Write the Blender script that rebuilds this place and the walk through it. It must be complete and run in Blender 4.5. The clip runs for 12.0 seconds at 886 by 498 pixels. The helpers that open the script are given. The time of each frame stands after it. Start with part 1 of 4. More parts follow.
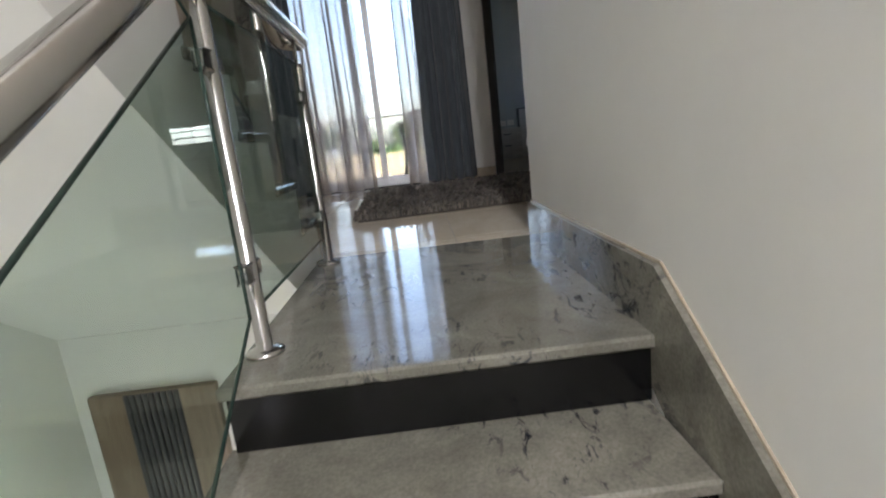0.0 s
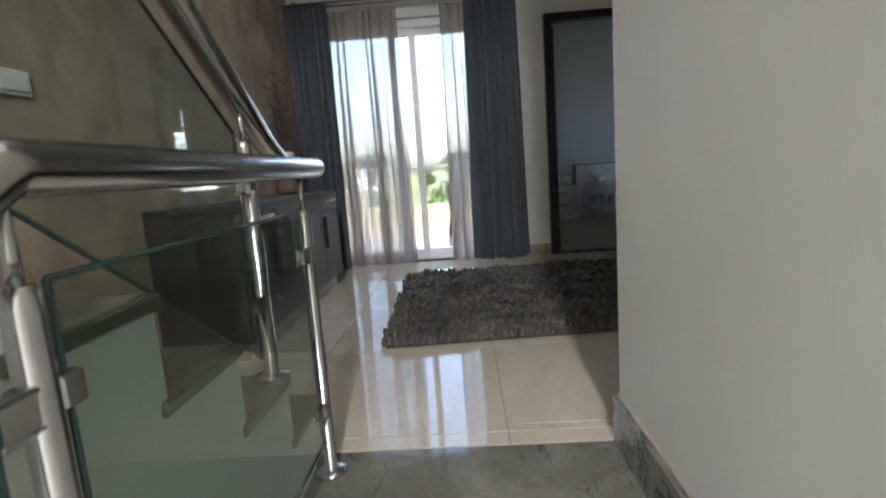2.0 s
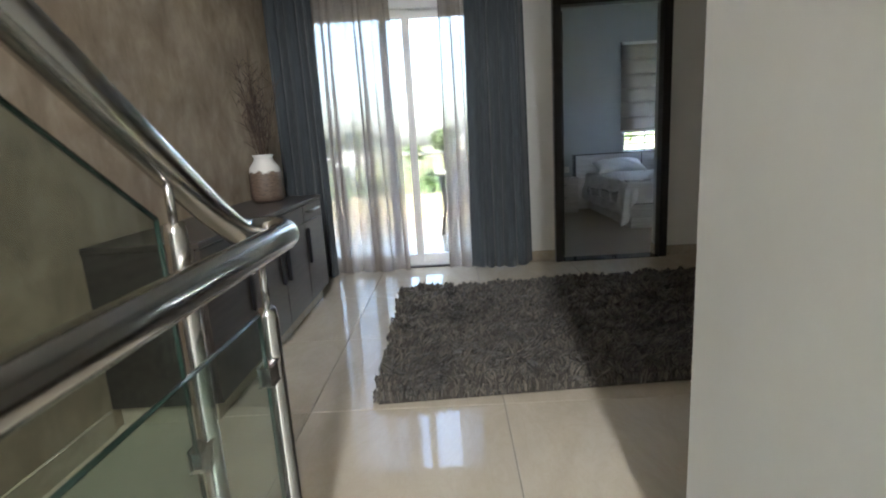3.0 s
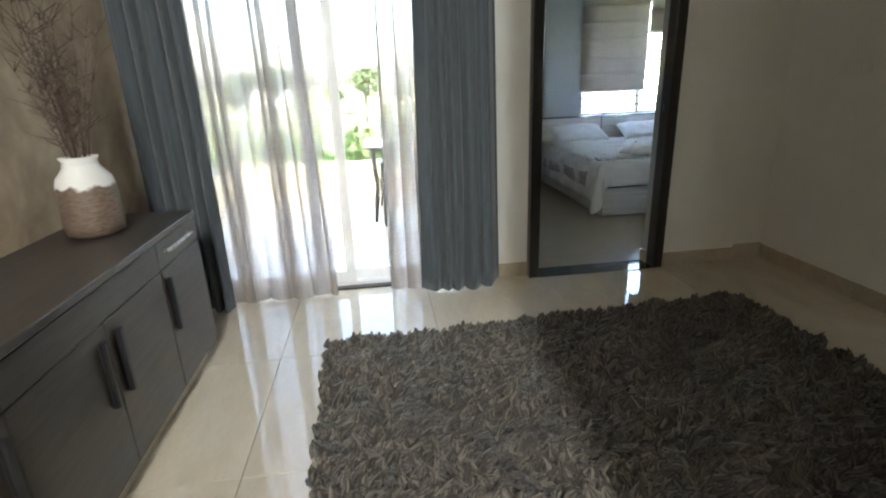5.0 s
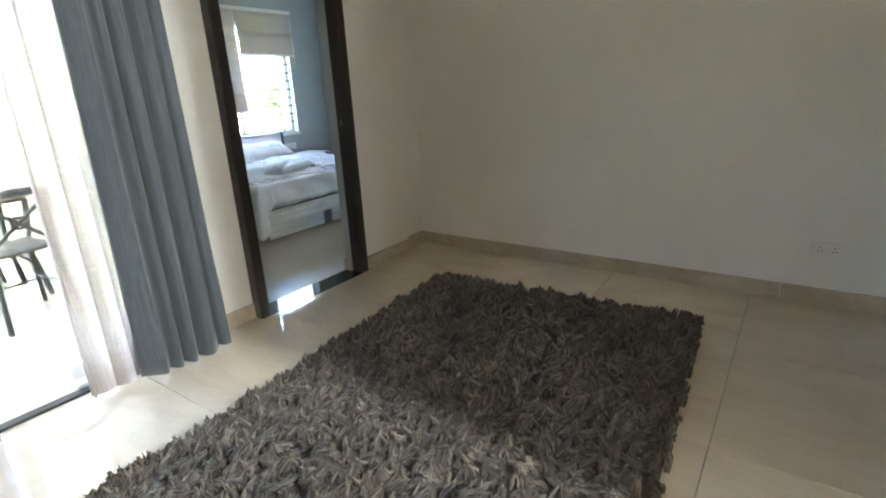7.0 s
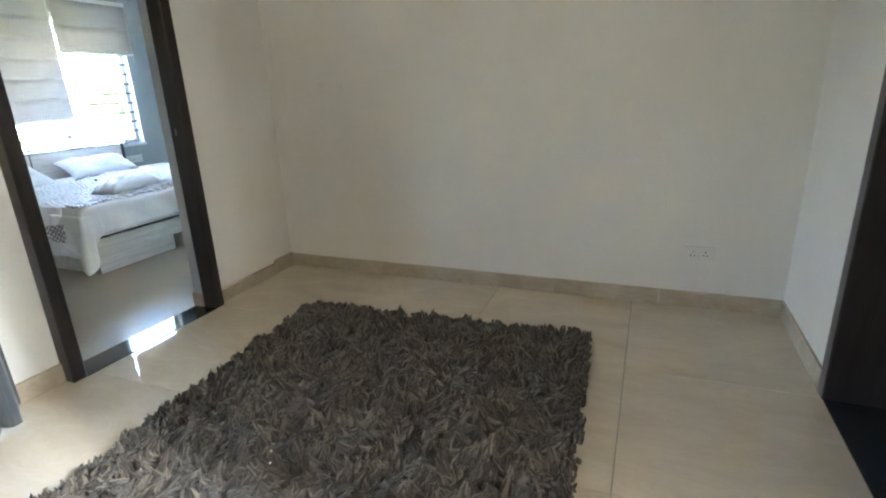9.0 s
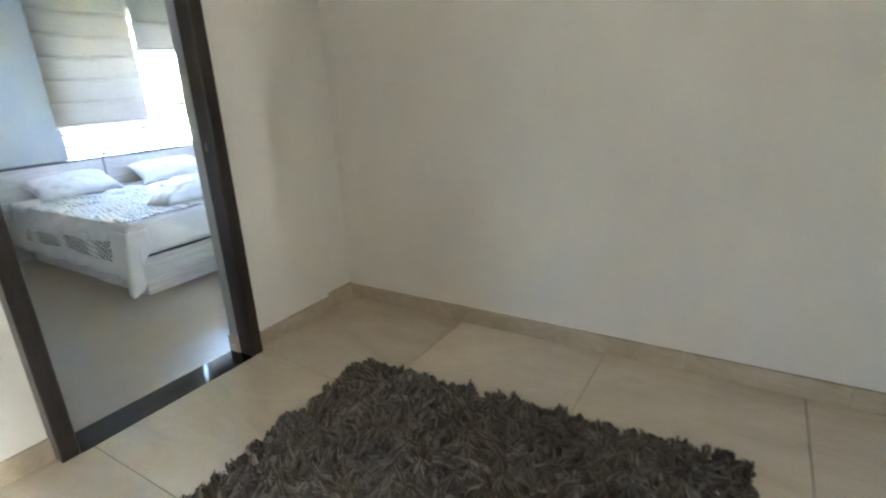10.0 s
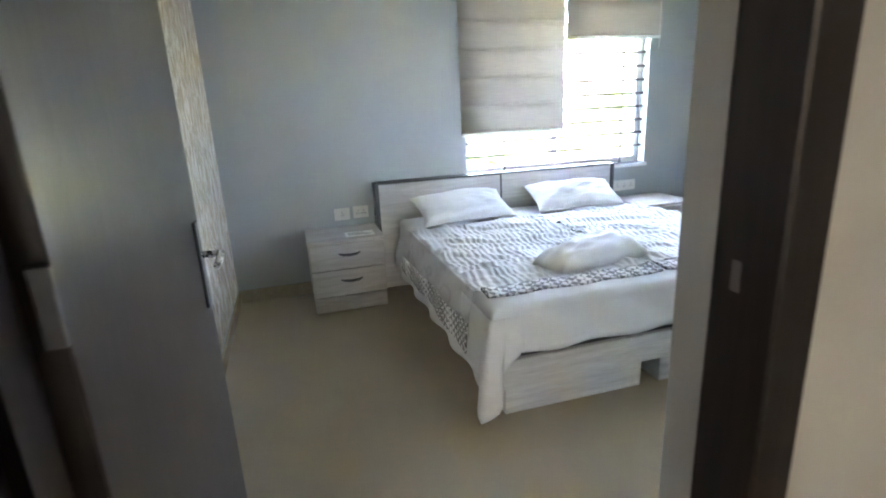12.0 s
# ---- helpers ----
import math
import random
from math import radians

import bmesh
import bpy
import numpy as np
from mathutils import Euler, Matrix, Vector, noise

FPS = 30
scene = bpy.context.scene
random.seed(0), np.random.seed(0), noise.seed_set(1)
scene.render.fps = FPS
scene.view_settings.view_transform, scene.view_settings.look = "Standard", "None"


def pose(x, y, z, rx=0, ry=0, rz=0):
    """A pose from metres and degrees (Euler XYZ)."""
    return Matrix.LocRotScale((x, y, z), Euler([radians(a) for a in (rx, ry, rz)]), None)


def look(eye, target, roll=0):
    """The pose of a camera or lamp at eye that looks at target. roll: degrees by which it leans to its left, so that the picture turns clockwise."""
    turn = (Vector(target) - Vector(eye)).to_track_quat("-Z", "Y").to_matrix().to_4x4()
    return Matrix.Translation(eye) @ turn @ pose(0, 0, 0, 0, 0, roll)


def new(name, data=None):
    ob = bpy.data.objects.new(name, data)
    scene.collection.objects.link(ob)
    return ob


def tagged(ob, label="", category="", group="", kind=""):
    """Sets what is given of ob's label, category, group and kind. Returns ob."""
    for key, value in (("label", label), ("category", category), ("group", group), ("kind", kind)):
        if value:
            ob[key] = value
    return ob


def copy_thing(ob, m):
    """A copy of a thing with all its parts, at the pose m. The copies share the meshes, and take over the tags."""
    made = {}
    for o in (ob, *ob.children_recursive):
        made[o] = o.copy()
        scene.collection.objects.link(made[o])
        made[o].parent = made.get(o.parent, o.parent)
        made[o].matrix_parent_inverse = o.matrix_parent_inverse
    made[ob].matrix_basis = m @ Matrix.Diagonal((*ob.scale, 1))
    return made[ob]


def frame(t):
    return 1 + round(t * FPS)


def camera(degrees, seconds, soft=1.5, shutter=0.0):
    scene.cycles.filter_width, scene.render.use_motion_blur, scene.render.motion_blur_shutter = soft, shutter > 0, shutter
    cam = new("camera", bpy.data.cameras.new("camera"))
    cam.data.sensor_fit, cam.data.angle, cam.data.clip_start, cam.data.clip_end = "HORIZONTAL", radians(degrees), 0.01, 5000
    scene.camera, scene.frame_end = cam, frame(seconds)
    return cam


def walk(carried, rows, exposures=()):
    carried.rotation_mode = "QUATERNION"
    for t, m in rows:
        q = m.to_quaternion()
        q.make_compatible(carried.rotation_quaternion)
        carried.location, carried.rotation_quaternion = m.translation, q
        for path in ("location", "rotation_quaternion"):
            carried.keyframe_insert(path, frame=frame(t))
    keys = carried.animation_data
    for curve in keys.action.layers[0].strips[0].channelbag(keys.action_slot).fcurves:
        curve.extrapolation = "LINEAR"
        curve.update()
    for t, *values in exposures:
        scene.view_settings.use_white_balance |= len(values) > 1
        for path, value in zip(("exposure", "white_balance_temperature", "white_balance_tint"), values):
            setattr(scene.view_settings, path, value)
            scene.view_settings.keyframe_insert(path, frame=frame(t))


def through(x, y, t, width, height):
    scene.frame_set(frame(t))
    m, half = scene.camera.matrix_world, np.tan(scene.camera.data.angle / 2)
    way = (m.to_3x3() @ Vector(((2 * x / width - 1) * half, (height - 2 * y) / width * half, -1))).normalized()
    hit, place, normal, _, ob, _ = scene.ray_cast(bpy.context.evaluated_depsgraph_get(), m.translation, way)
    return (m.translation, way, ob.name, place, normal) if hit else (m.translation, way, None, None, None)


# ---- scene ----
from mathutils.geometry import tessellate_polygon

cam = camera(82.0, 12.0, soft=2.0, shutter=0.2)
PATH = [
    (0, (0.621, 0.918, 0.441), (0.681, 2.872, 0.018), -6.4),
    (0.5, (0.69, 1.07, 0.55), (0.797, 3.033, 0.177), -5.6),
    (1, (0.752, 1.237, 0.681), (0.744, 3.194, 0.27), -4.6),
    (1.5, (0.65, 1.425, 0.721), (0.476, 3.378, 0.327), -4.6),
    (2, (0.656, 1.585, 0.847), (0.56, 3.559, 0.54), -4.1),
    (2.5, (0.696, 1.792, 1.002), (0.614, 3.766, 0.689), -3.9),
    (2.8, (0.617, 1.9, 1.022), (0.547, 3.863, 0.645), -3.2),
    (3, (0.59, 2.011, 1.054), (0.536, 3.969, 0.649), -3.5),
    (3.2, (0.584, 2.073, 1.119), (0.593, 4.022, 0.668), -3.5),
    (4.8, (0.52, 3.123, 1.293), (0.678, 5.003, 0.63), -1.7),
    (5, (0.499, 3.223, 1.279), (0.725, 5.107, 0.647), -2.2),
    (5.5, (0.472, 3.707, 1.261), (1.161, 5.51, 0.736), -4.2),
    (6, (0.263, 3.919, 1.288), (1.562, 5.382, 0.875), -5.4),
    (6.5, (-0.069, 3.84, 1.267), (1.448, 5.046, 0.772), -4.35),
    (8.3, (-0.261, 3.765, 1.297), (1.312, 4.756, 0.559), -0.8),
    (8.5, (-0.12, 3.744, 1.263), (1.507, 4.675, 0.567), -1.0),
    (9, (0.17, 3.896, 1.243), (1.934, 4.619, 0.637), -2.3),
    (9.5, (0.52, 4.016, 1.259), (2.278, 4.758, 0.66), -3.0),
    (10, (0.88, 4.202, 1.291), (2.486, 5.218, 0.668), -2.9),
    (10.5, (1.231, 4.526, 1.316), (2.411, 6.025, 0.717), -3.2),
    (11, (1.465, 4.987, 1.298), (2.209, 6.748, 0.713), -1.8),
    (11.5, (1.644, 5.413, 1.254), (2.236, 7.24, 0.695), -2.4),
    (12, (1.798, 5.871, 1.28), (2.325, 7.724, 0.741), -2.8),
]
EXPOSURES = [(0.0, 5.95, 6600, 20), (1.5, 6.1, 6450, 18), (3.2, 6.6, 6550, 14), (5.0, 7.25, 6850, 11), (5.5, 7.15, 6950, 10), (6.5, 7.9, 6800, 11),
             (8.5, 8.3, 6500, 12), (9.5, 8.9, 6400, 12), (10.5, 8.7, 6400, 12), (11.0, 8.6, 6400, 11), (12.0, 8.5, 7150, 18)]
walk(cam, [(t, look(eye, target, roll)) for t, eye, target, roll in PATH], EXPOSURES)

# ---- world and light ----
world = bpy.data.worlds.new("sky")
scene.world = world
world.use_nodes = True
wn = world.node_tree.nodes
sky = wn.new("ShaderNodeTexSky")
sky.sky_type, sky.sun_disc = "NISHITA", False
sky.sun_elevation, sky.sun_rotation = radians(58), radians(200)
sky.air_density, sky.dust_density, sky.ozone_density = 1.0, 4.0, 1.0
world.node_tree.links.new(sky.outputs[0], wn["Background"].inputs[0])
wn["Background"].inputs[1].default_value = 0.15
sun = new("sun", bpy.data.lights.new("sun", "SUN"))
sun.data.energy, sun.data.angle, sun.data.color = 0.25, radians(40), (1.0, 0.97, 0.93)
sun.matrix_world = look((-3.4, -9.4, 16.0), (0, 0, 0))


def fill_light(name, at, toward, w, h, watts):
    """An unseen area lamp added as fill light; no such window is known."""
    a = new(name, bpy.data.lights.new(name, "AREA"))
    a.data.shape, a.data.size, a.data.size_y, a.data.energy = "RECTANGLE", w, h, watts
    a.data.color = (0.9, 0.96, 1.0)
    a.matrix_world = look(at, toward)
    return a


# added fill lamps: stair wall, landing and lounge, lower stairwell
fill_light("stairwell_window_light", (-0.79, -0.95, 0.55), (0.17, -1.23, 0.52), 0.9, 1.3, 1.35)
fill_light("upper_stairwell_window_light", (0.89, -1.63, 3.7), (0.6, 4.4, 0.4), 0.32, 2.2, 4.8)
fill_light("lower_stair_window_light", (-0.75, 0.9, -1.9), (-0.3, 1.0, -0.2), 1.3, 1.2, 0.5)


# ---- materials ----
def node_mat(name, rough=0.5, metal=0.0):
    m = bpy.data.materials.new(name)
    m.use_nodes = True
    b = m.node_tree.nodes["Principled BSDF"]
    b.inputs["Roughness"].default_value = rough
    b.inputs["Metallic"].default_value = metal
    return m, m.node_tree.nodes, m.node_tree.links, b


def coords(n, l, scale=(1, 1, 1), kind="Object"):
    tc, mp = n.new("ShaderNodeTexCoord"), n.new("ShaderNodeMapping")
    mp.inputs["Scale"].default_value = scale
    l.new(tc.outputs[kind], mp.inputs["Vector"])
    return mp.outputs[0]


def noise_tex(n, l, vec, scale, detail=4.0, rough=0.55, distort=0.0):
    t = n.new("ShaderNodeTexNoise")
    t.inputs["Scale"].default_value, t.inputs["Detail"].default_value = scale, detail
    t.inputs["Roughness"].default_value, t.inputs["Distortion"].default_value = rough, distort
    l.new(vec, t.inputs["Vector"])
    return t.outputs["Fac"]


def ramp(n, l, fac, stops):
    r = n.new("ShaderNodeValToRGB")
    while len(r.color_ramp.elements) < len(stops):
        r.color_ramp.elements.new(0.5)
    for e, (p, c) in zip(r.color_ramp.elements, stops):
        e.position, e.color = p, (*c, 1) if len(c) == 3 else c
    l.new(fac, r.inputs[0])
    return r.outputs[0]


def mix(n, l, fac, a, b, mode="MIX"):
    x = n.new("ShaderNodeMix")
    x.data_type, x.blend_type = "RGBA", mode
    for sock, v in ((x.inputs[0], fac), (x.inputs[6], a), (x.inputs[7], b)):
        if isinstance(v, (int, float)):
            sock.default_value = v
        elif isinstance(v, tuple):
            sock.default_value = (*v, 1)
        else:
            l.new(v, sock)
    return x.outputs[2]


def bump(n, l, b, height, strength=0.2, dist=0.01):
    p = n.new("ShaderNodeBump")
    p.inputs["Strength"].default_value, p.inputs["Distance"].default_value = strength, dist
    l.new(height, p.inputs["Height"])
    l.new(p.outputs[0], b.inputs["Normal"])


def plain(name, color, rough=0.5, metal=0.0, vary=0.12, scale=9.0, grain=120.0, relief=0.1, stretch=(1, 1, 1)):
    """A colour with broad unevenness, fine grain and a slight relief."""
    m, n, l, b = node_mat(name, rough, metal)
    v = coords(n, l, stretch)
    broad, fine = noise_tex(n, l, v, scale, 3), noise_tex(n, l, v, grain, 2)
    dark = tuple(c * (1 - vary) for c in color)
    lite = tuple(min(1, c * (1 + vary)) for c in color)
    c1 = ramp(n, l, broad, [(0.3, dark), (0.7, lite)])
    c2 = ramp(n, l, fine, [(0.3, (1 - vary * 0.6,) * 3), (0.7, (1, 1, 1))])
    l.new(mix(n, l, 1.0, c1, c2, "MULTIPLY"), b.inputs["Base Color"])
    if relief:
        bump(n, l, b, fine, relief, 0.003)
    return m


def wall_paint(name, color, rough=0.55):
    m, n, l, b = node_mat(name, rough)
    v = coords(n, l)
    broad, roll = noise_tex(n, l, v, 1.3, 4), noise_tex(n, l, v, 160, 2)
    smear = noise_tex(n, l, coords(n, l, (2, 2, 1.4)), 2.2, 5, 0.65)
    c = ramp(n, l, broad, [(0.3, tuple(x * 0.95 for x in color)), (0.7, color)])
    c = mix(n, l, 0.2, c, ramp(n, l, smear, [(0.35, (0.9, 0.89, 0.86)), (0.6, (1, 1, 1))]), "MULTIPLY")
    l.new(c, b.inputs["Base Color"])
    bump(n, l, b, roll, 0.08, 0.002)
    return m


def stucco():
    m, n, l, b = node_mat("textured_wall_paint", 0.6)
    v = coords(n, l)
    big = noise_tex(n, l, v, 1.6, 6, 0.62, 0.6)
    mid = noise_tex(n, l, coords(n, l, (1, 1.5, 1.1)), 3.6, 7, 0.62, 0.35)
    fine = noise_tex(n, l, v, 70, 4)
    c = ramp(n, l, big, [(0.3, (0.26, 0.2, 0.14)), (0.5, (0.35, 0.272, 0.192)), (0.7, (0.43, 0.345, 0.247))])
    c = mix(n, l, 0.52, c, ramp(n, l, mid, [(0.34, (0.19, 0.143, 0.1)), (0.5, (0.35, 0.272, 0.194)), (0.66, (0.53, 0.435, 0.32))]))
    l.new(c, b.inputs["Base Color"])
    both = mix(n, l, 0.35, mid, fine)
    bump(n, l, b, both, 0.28, 0.015)
    l.new(ramp(n, l, mid, [(0.3, (0.75,) * 3), (0.7, (0.4,) * 3)]), b.inputs["Roughness"])
    return m


def granite(name, v0, w0):
    m, n, l, b = node_mat(name, 0.1)
    v = coords(n, l)
    cloud = noise_tex(n, l, v, 4.5, 6, 0.65, 0.8)
    vein = noise_tex(n, l, coords(n, l, (7, 2.6, 5)), 4.0, 8, 0.74, 1.1)
    where = noise_tex(n, l, v, 2.2, 3)
    speck = noise_tex(n, l, v, 150, 2)
    c = ramp(n, l, cloud, [(0.3, (0.15, 0.142, 0.115)), (0.55, (0.225, 0.213, 0.175)), (0.75, (0.32, 0.3, 0.25))])
    c = mix(n, l, 0.5, c, ramp(n, l, speck, [(0.35, (0.55, 0.56, 0.5)), (0.65, (1, 1, 1))]), "MULTIPLY")
    k = ramp(n, l, vein, [(v0, (0, 0, 0)), (v0 + 0.05, (1, 1, 1))])
    w = ramp(n, l, where, [(w0, (0.06,) * 3), (w0 + 0.12, (1, 1, 1))])
    f = mix(n, l, 1.0, k, w, "MULTIPLY")
    l.new(mix(n, l, f, c, (0.03, 0.034, 0.038)), b.inputs["Base Color"])
    l.new(ramp(n, l, speck, [(0.3, (0.05,) * 3), (0.8, (0.12,) * 3)]), b.inputs["Roughness"])
    b.inputs["IOR"].default_value = 1.75
    return m


def marble_tile(name, lo, hi, rough=0.07, streak=0.5, ior=1.5):
    m, n, l, b = node_mat(name, rough)
    oi = n.new("ShaderNodeObjectInfo")
    add = n.new("ShaderNodeVectorMath")
    add.operation = "ADD"
    l.new(coords(n, l, (1.2, 0.5, 1)), add.inputs[0])
    sc = n.new("ShaderNodeVectorMath")
    sc.operation = "SCALE"
    sc.inputs[0].default_value = (37.0, 19.0, 5.0)
    l.new(oi.outputs["Random"], sc.inputs["Scale"])
    l.new(sc.outputs[0], add.inputs[1])
    a = noise_tex(n, l, add.outputs[0], 2.4, 6, 0.6, 1.6)
    s = noise_tex(n, l, add.outputs[0], 5.0, 8, 0.7, 2.2)
    c = ramp(n, l, a, [(0.3, lo), (0.7, hi)])
    c = mix(n, l, streak, c, ramp(n, l, s, [(0.42, (1, 1, 1)), (0.5, (0.82, 0.76, 0.68)), (0.56, (1, 1, 1))]), "MULTIPLY")
    l.new(c, b.inputs["Base Color"])
    l.new(ramp(n, l, s, [(0.3, (rough * 0.7,) * 3), (0.8, (rough * 1.7,) * 3)]), b.inputs["Roughness"])
    b.inputs["IOR"].default_value = ior
    return m


def wood(name, lo, hi, rough=0.4, along="z", scale=1.0, relief=0.15):
    m, n, l, b = node_mat(name, rough)
    st = {"x": (1.2, 14, 14), "y": (14, 1.2, 14), "z": (14, 14, 1.2)}[along]
    v = coords(n, l, tuple(s * scale for s in st))
    g = noise_tex(n, l, v, 2.5, 7, 0.65, 0.7)
    f = noise_tex(n, l, v, 14, 3, 0.6)
    c = ramp(n, l, g, [(0.3, lo), (0.7, hi)])
    c = mix(n, l, 0.4, c, ramp(n, l, f, [(0.3, (0.6,) * 3), (0.7, (1, 1, 1))]), "MULTIPLY")
    l.new(c, b.inputs["Base Color"])
    bump(n, l, b, f, relief, 0.002)
    return m


def fabric(name, color, rough=0.9, through=0.0, stripe=(60, 60, 3), even=0.0):
    m, n, l, b = node_mat(name, rough)
    slub = noise_tex(n, l, coords(n, l, stripe), 2.0, 5, 0.7)
    cross = noise_tex(n, l, coords(n, l, (3, 3, 60)), 2.0, 4, 0.7)
    c = ramp(n, l, slub, [(0.3, tuple(x * (0.72 + 0.22 * even) for x in color)), (0.7, tuple(min(1, x * (1.2 - 0.15 * even)) for x in color))])
    c = mix(n, l, 0.3 * (1 - even), c, ramp(n, l, cross, [(0.3, (0.75,) * 3), (0.7, (1, 1, 1))]), "MULTIPLY")
    l.new(c, b.inputs["Base Color"])
    bump(n, l, b, slub, 0.25, 0.002)
    b.inputs["Sheen Weight"].default_value = 0.2
    if through:
        t, mx = n.new("ShaderNodeBsdfTranslucent"), n.new("ShaderNodeMixShader")
        l.new(c, t.inputs[0])
        mx.inputs[0].default_value = through
        l.new(b.outputs[0], mx.inputs[1])
        l.new(t.outputs[0], mx.inputs[2])
        l.new(mx.outputs[0], n["Material Output"].inputs[0])
    return m


def sheer_cloth(name, color, clear):
    """Thin open weave: threads let light through, gaps are clear."""
    m, n, l, b = node_mat(name, 0.9)
    slub = noise_tex(n, l, coords(n, l, (90, 90, 4)), 2.0, 4, 0.7)
    weft = noise_tex(n, l, coords(n, l, (4, 4, 110)), 2.0, 4, 0.7)
    c = ramp(n, l, slub, [(0.3, tuple(x * 0.85 for x in color)), (0.7, color)])
    t, d, mx = n.new("ShaderNodeBsdfTranslucent"), n.new("ShaderNodeBsdfDiffuse"), n.new("ShaderNodeMixShader")
    tr, mx2 = n.new("ShaderNodeBsdfTransparent"), n.new("ShaderNodeMixShader")
    l.new(c, t.inputs[0]), l.new(c, d.inputs[0])
    mx.inputs[0].default_value = 0.24
    l.new(d.outputs[0], mx.inputs[1]), l.new(t.outputs[0], mx.inputs[2])
    w = mix(n, l, 0.5, slub, weft)
    f = ramp(n, l, w, [(0.35, (clear + 0.12,) * 3), (0.65, (max(0, clear - 0.12),) * 3)])
    l.new(f, mx2.inputs[0])
    l.new(mx.outputs[0], mx2.inputs[1]), l.new(tr.outputs[0], mx2.inputs[2])
    l.new(mx2.outputs[0], n["Material Output"].inputs[0])
    return m


def glass_mat(name, tint, rough=0.0):
    """Clear pane: see-through, with a mirror share that grows towards grazing angles."""
    m, n, l, b = node_mat(name, rough)
    g, tr, lw, mx = n.new("ShaderNodeBsdfGlossy"), n.new("ShaderNodeBsdfTransparent"), n.new("ShaderNodeLayerWeight"), n.new("ShaderNodeMixShader")
    pw, ma = n.new("ShaderNodeMath"), n.new("ShaderNodeMath")
    pw.operation, ma.operation = "POWER", "MULTIPLY_ADD"
    pw.inputs[1].default_value, ma.inputs[1].default_value, ma.inputs[2].default_value = 5.0, 0.9, 0.04
    lw.inputs[0].default_value = 0.5
    l.new(lw.outputs["Facing"], pw.inputs[0]), l.new(pw.outputs[0], ma.inputs[0])
    g.inputs["Roughness"].default_value = 0.01
    tr.inputs[0].default_value = (*tint, 1)
    l.new(ma.outputs[0], mx.inputs[0]), l.new(tr.outputs[0], mx.inputs[1]), l.new(g.outputs[0], mx.inputs[2])
    l.new(mx.outputs[0], n["Material Output"].inputs[0])
    return m


def steel(name, rough=0.16):
    m, n, l, b = node_mat(name, rough, 1.0)
    v = coords(n, l)
    s = noise_tex(n, l, coords(n, l, (60, 60, 60)), 2.0, 4, 0.7)
    b.inputs["Base Color"].default_value = (0.52, 0.51, 0.49, 1)
    l.new(ramp(n, l, s, [(0.3, (rough * 0.6,) * 3), (0.75, (rough * 1.7,) * 3)]), b.inputs["Roughness"])
    return m


def leaves_mat(name, lo, hi):
    m, n, l, b = node_mat(name, 0.6)
    g = n.new("ShaderNodeNewGeometry")
    c = ramp(n, l, g.outputs["Random Per Island"], [(0.0, lo), (1.0, hi)])
    l.new(c, b.inputs["Base Color"])
    return m


WHITE = wall_paint("white_wall_paint", (0.77, 0.762, 0.718))
CEIL = wall_paint("ceiling_paint", (0.8, 0.8, 0.78), 0.7)
BEDWALL = wall_paint("pale_blue_grey_paint", (0.4, 0.424, 0.43))
CREAM = wall_paint("cream_outdoor_paint", (0.5, 0.45, 0.31))
STUCCO = stucco()
GRANITE = granite("polished_granite", 0.547, 0.475)
VEINED = granite("dark_veined_granite", 0.515, 0.42)
TILE = marble_tile("polished_cream_tile", (0.55, 0.475, 0.365), (0.66, 0.585, 0.465), 0.035, 0.22, 1.85)
BEDTILE = plain("matt_beige_tile", (0.34, 0.275, 0.195), 0.32, vary=0.05, scale=2.5, grain=60.0, relief=0.02)
BALTILE = marble_tile("pale_balcony_tile", (0.36, 0.33, 0.275), (0.43, 0.4, 0.335), 0.1, 0.3)
SKIRT = marble_tile("beige_skirting_tile", (0.4, 0.345, 0.26), (0.52, 0.455, 0.36), 0.18, 0.5)
GROUT = plain("grey_grout", (0.3, 0.27, 0.23), 0.9)
BLACK = plain("black_granite", (0.004, 0.004, 0.0045), 0.14, vary=0.4, relief=0.02)
SILL = plain("dark_polished_sill", (0.02, 0.021, 0.024), 0.06, vary=0.3, relief=0.0)
WENGE = wood("dark_wenge_wood", (0.012, 0.009, 0.008), (0.035, 0.026, 0.023), 0.3)
CABWOOD = wood("dark_brown_laminate", (0.03, 0.024, 0.02), (0.068, 0.056, 0.048), 0.34, "y")
BROWNWOOD = wood("brown_door_wood", (0.16, 0.11, 0.07), (0.26, 0.19, 0.13), 0.4)
STEEL = steel("polished_steel")
CHROME = steel("brushed_handle_metal", 0.25)
DULL = plain("dull_steel", (0.3, 0.3, 0.29), 0.45, 0.7, vary=0.08, relief=0.0)
BLACKMETAL = plain("black_painted_metal", (0.014, 0.014, 0.015), 0.4, 0.0, 0.3)
GLASS = glass_mat("clear_window_glass", (0.97, 0.98, 0.97))
# bedroom panes: the tint only dims the overbright sky behind them
DIMGLASS = glass_mat("view_dimming_window_glass", (0.6, 0.62, 0.62))
# sliding door: tint put in to darken the overbright balcony and field
DOORGLASS = glass_mat("view_dimming_door_glass", (0.33, 0.342, 0.336))
RAILGLASS = glass_mat("green_tinted_rail_glass", (0.84, 0.9, 0.87))
GLASSEDGE = plain("green_glass_edge", (0.045, 0.085, 0.07), 0.12, vary=0.15, relief=0.0)
UPVC = plain("white_upvc", (0.82, 0.82, 0.8), 0.35, vary=0.04, relief=0.02)
TEAL = fabric("slate_blue_curtain_cloth", (0.07, 0.084, 0.093), through=0.05)
SHEER = sheer_cloth("beige_sheer_cloth", (0.37, 0.32, 0.275), 0.31)
HEM = sheer_cloth("beige_sheer_hem", (0.34, 0.29, 0.24), 0.22)
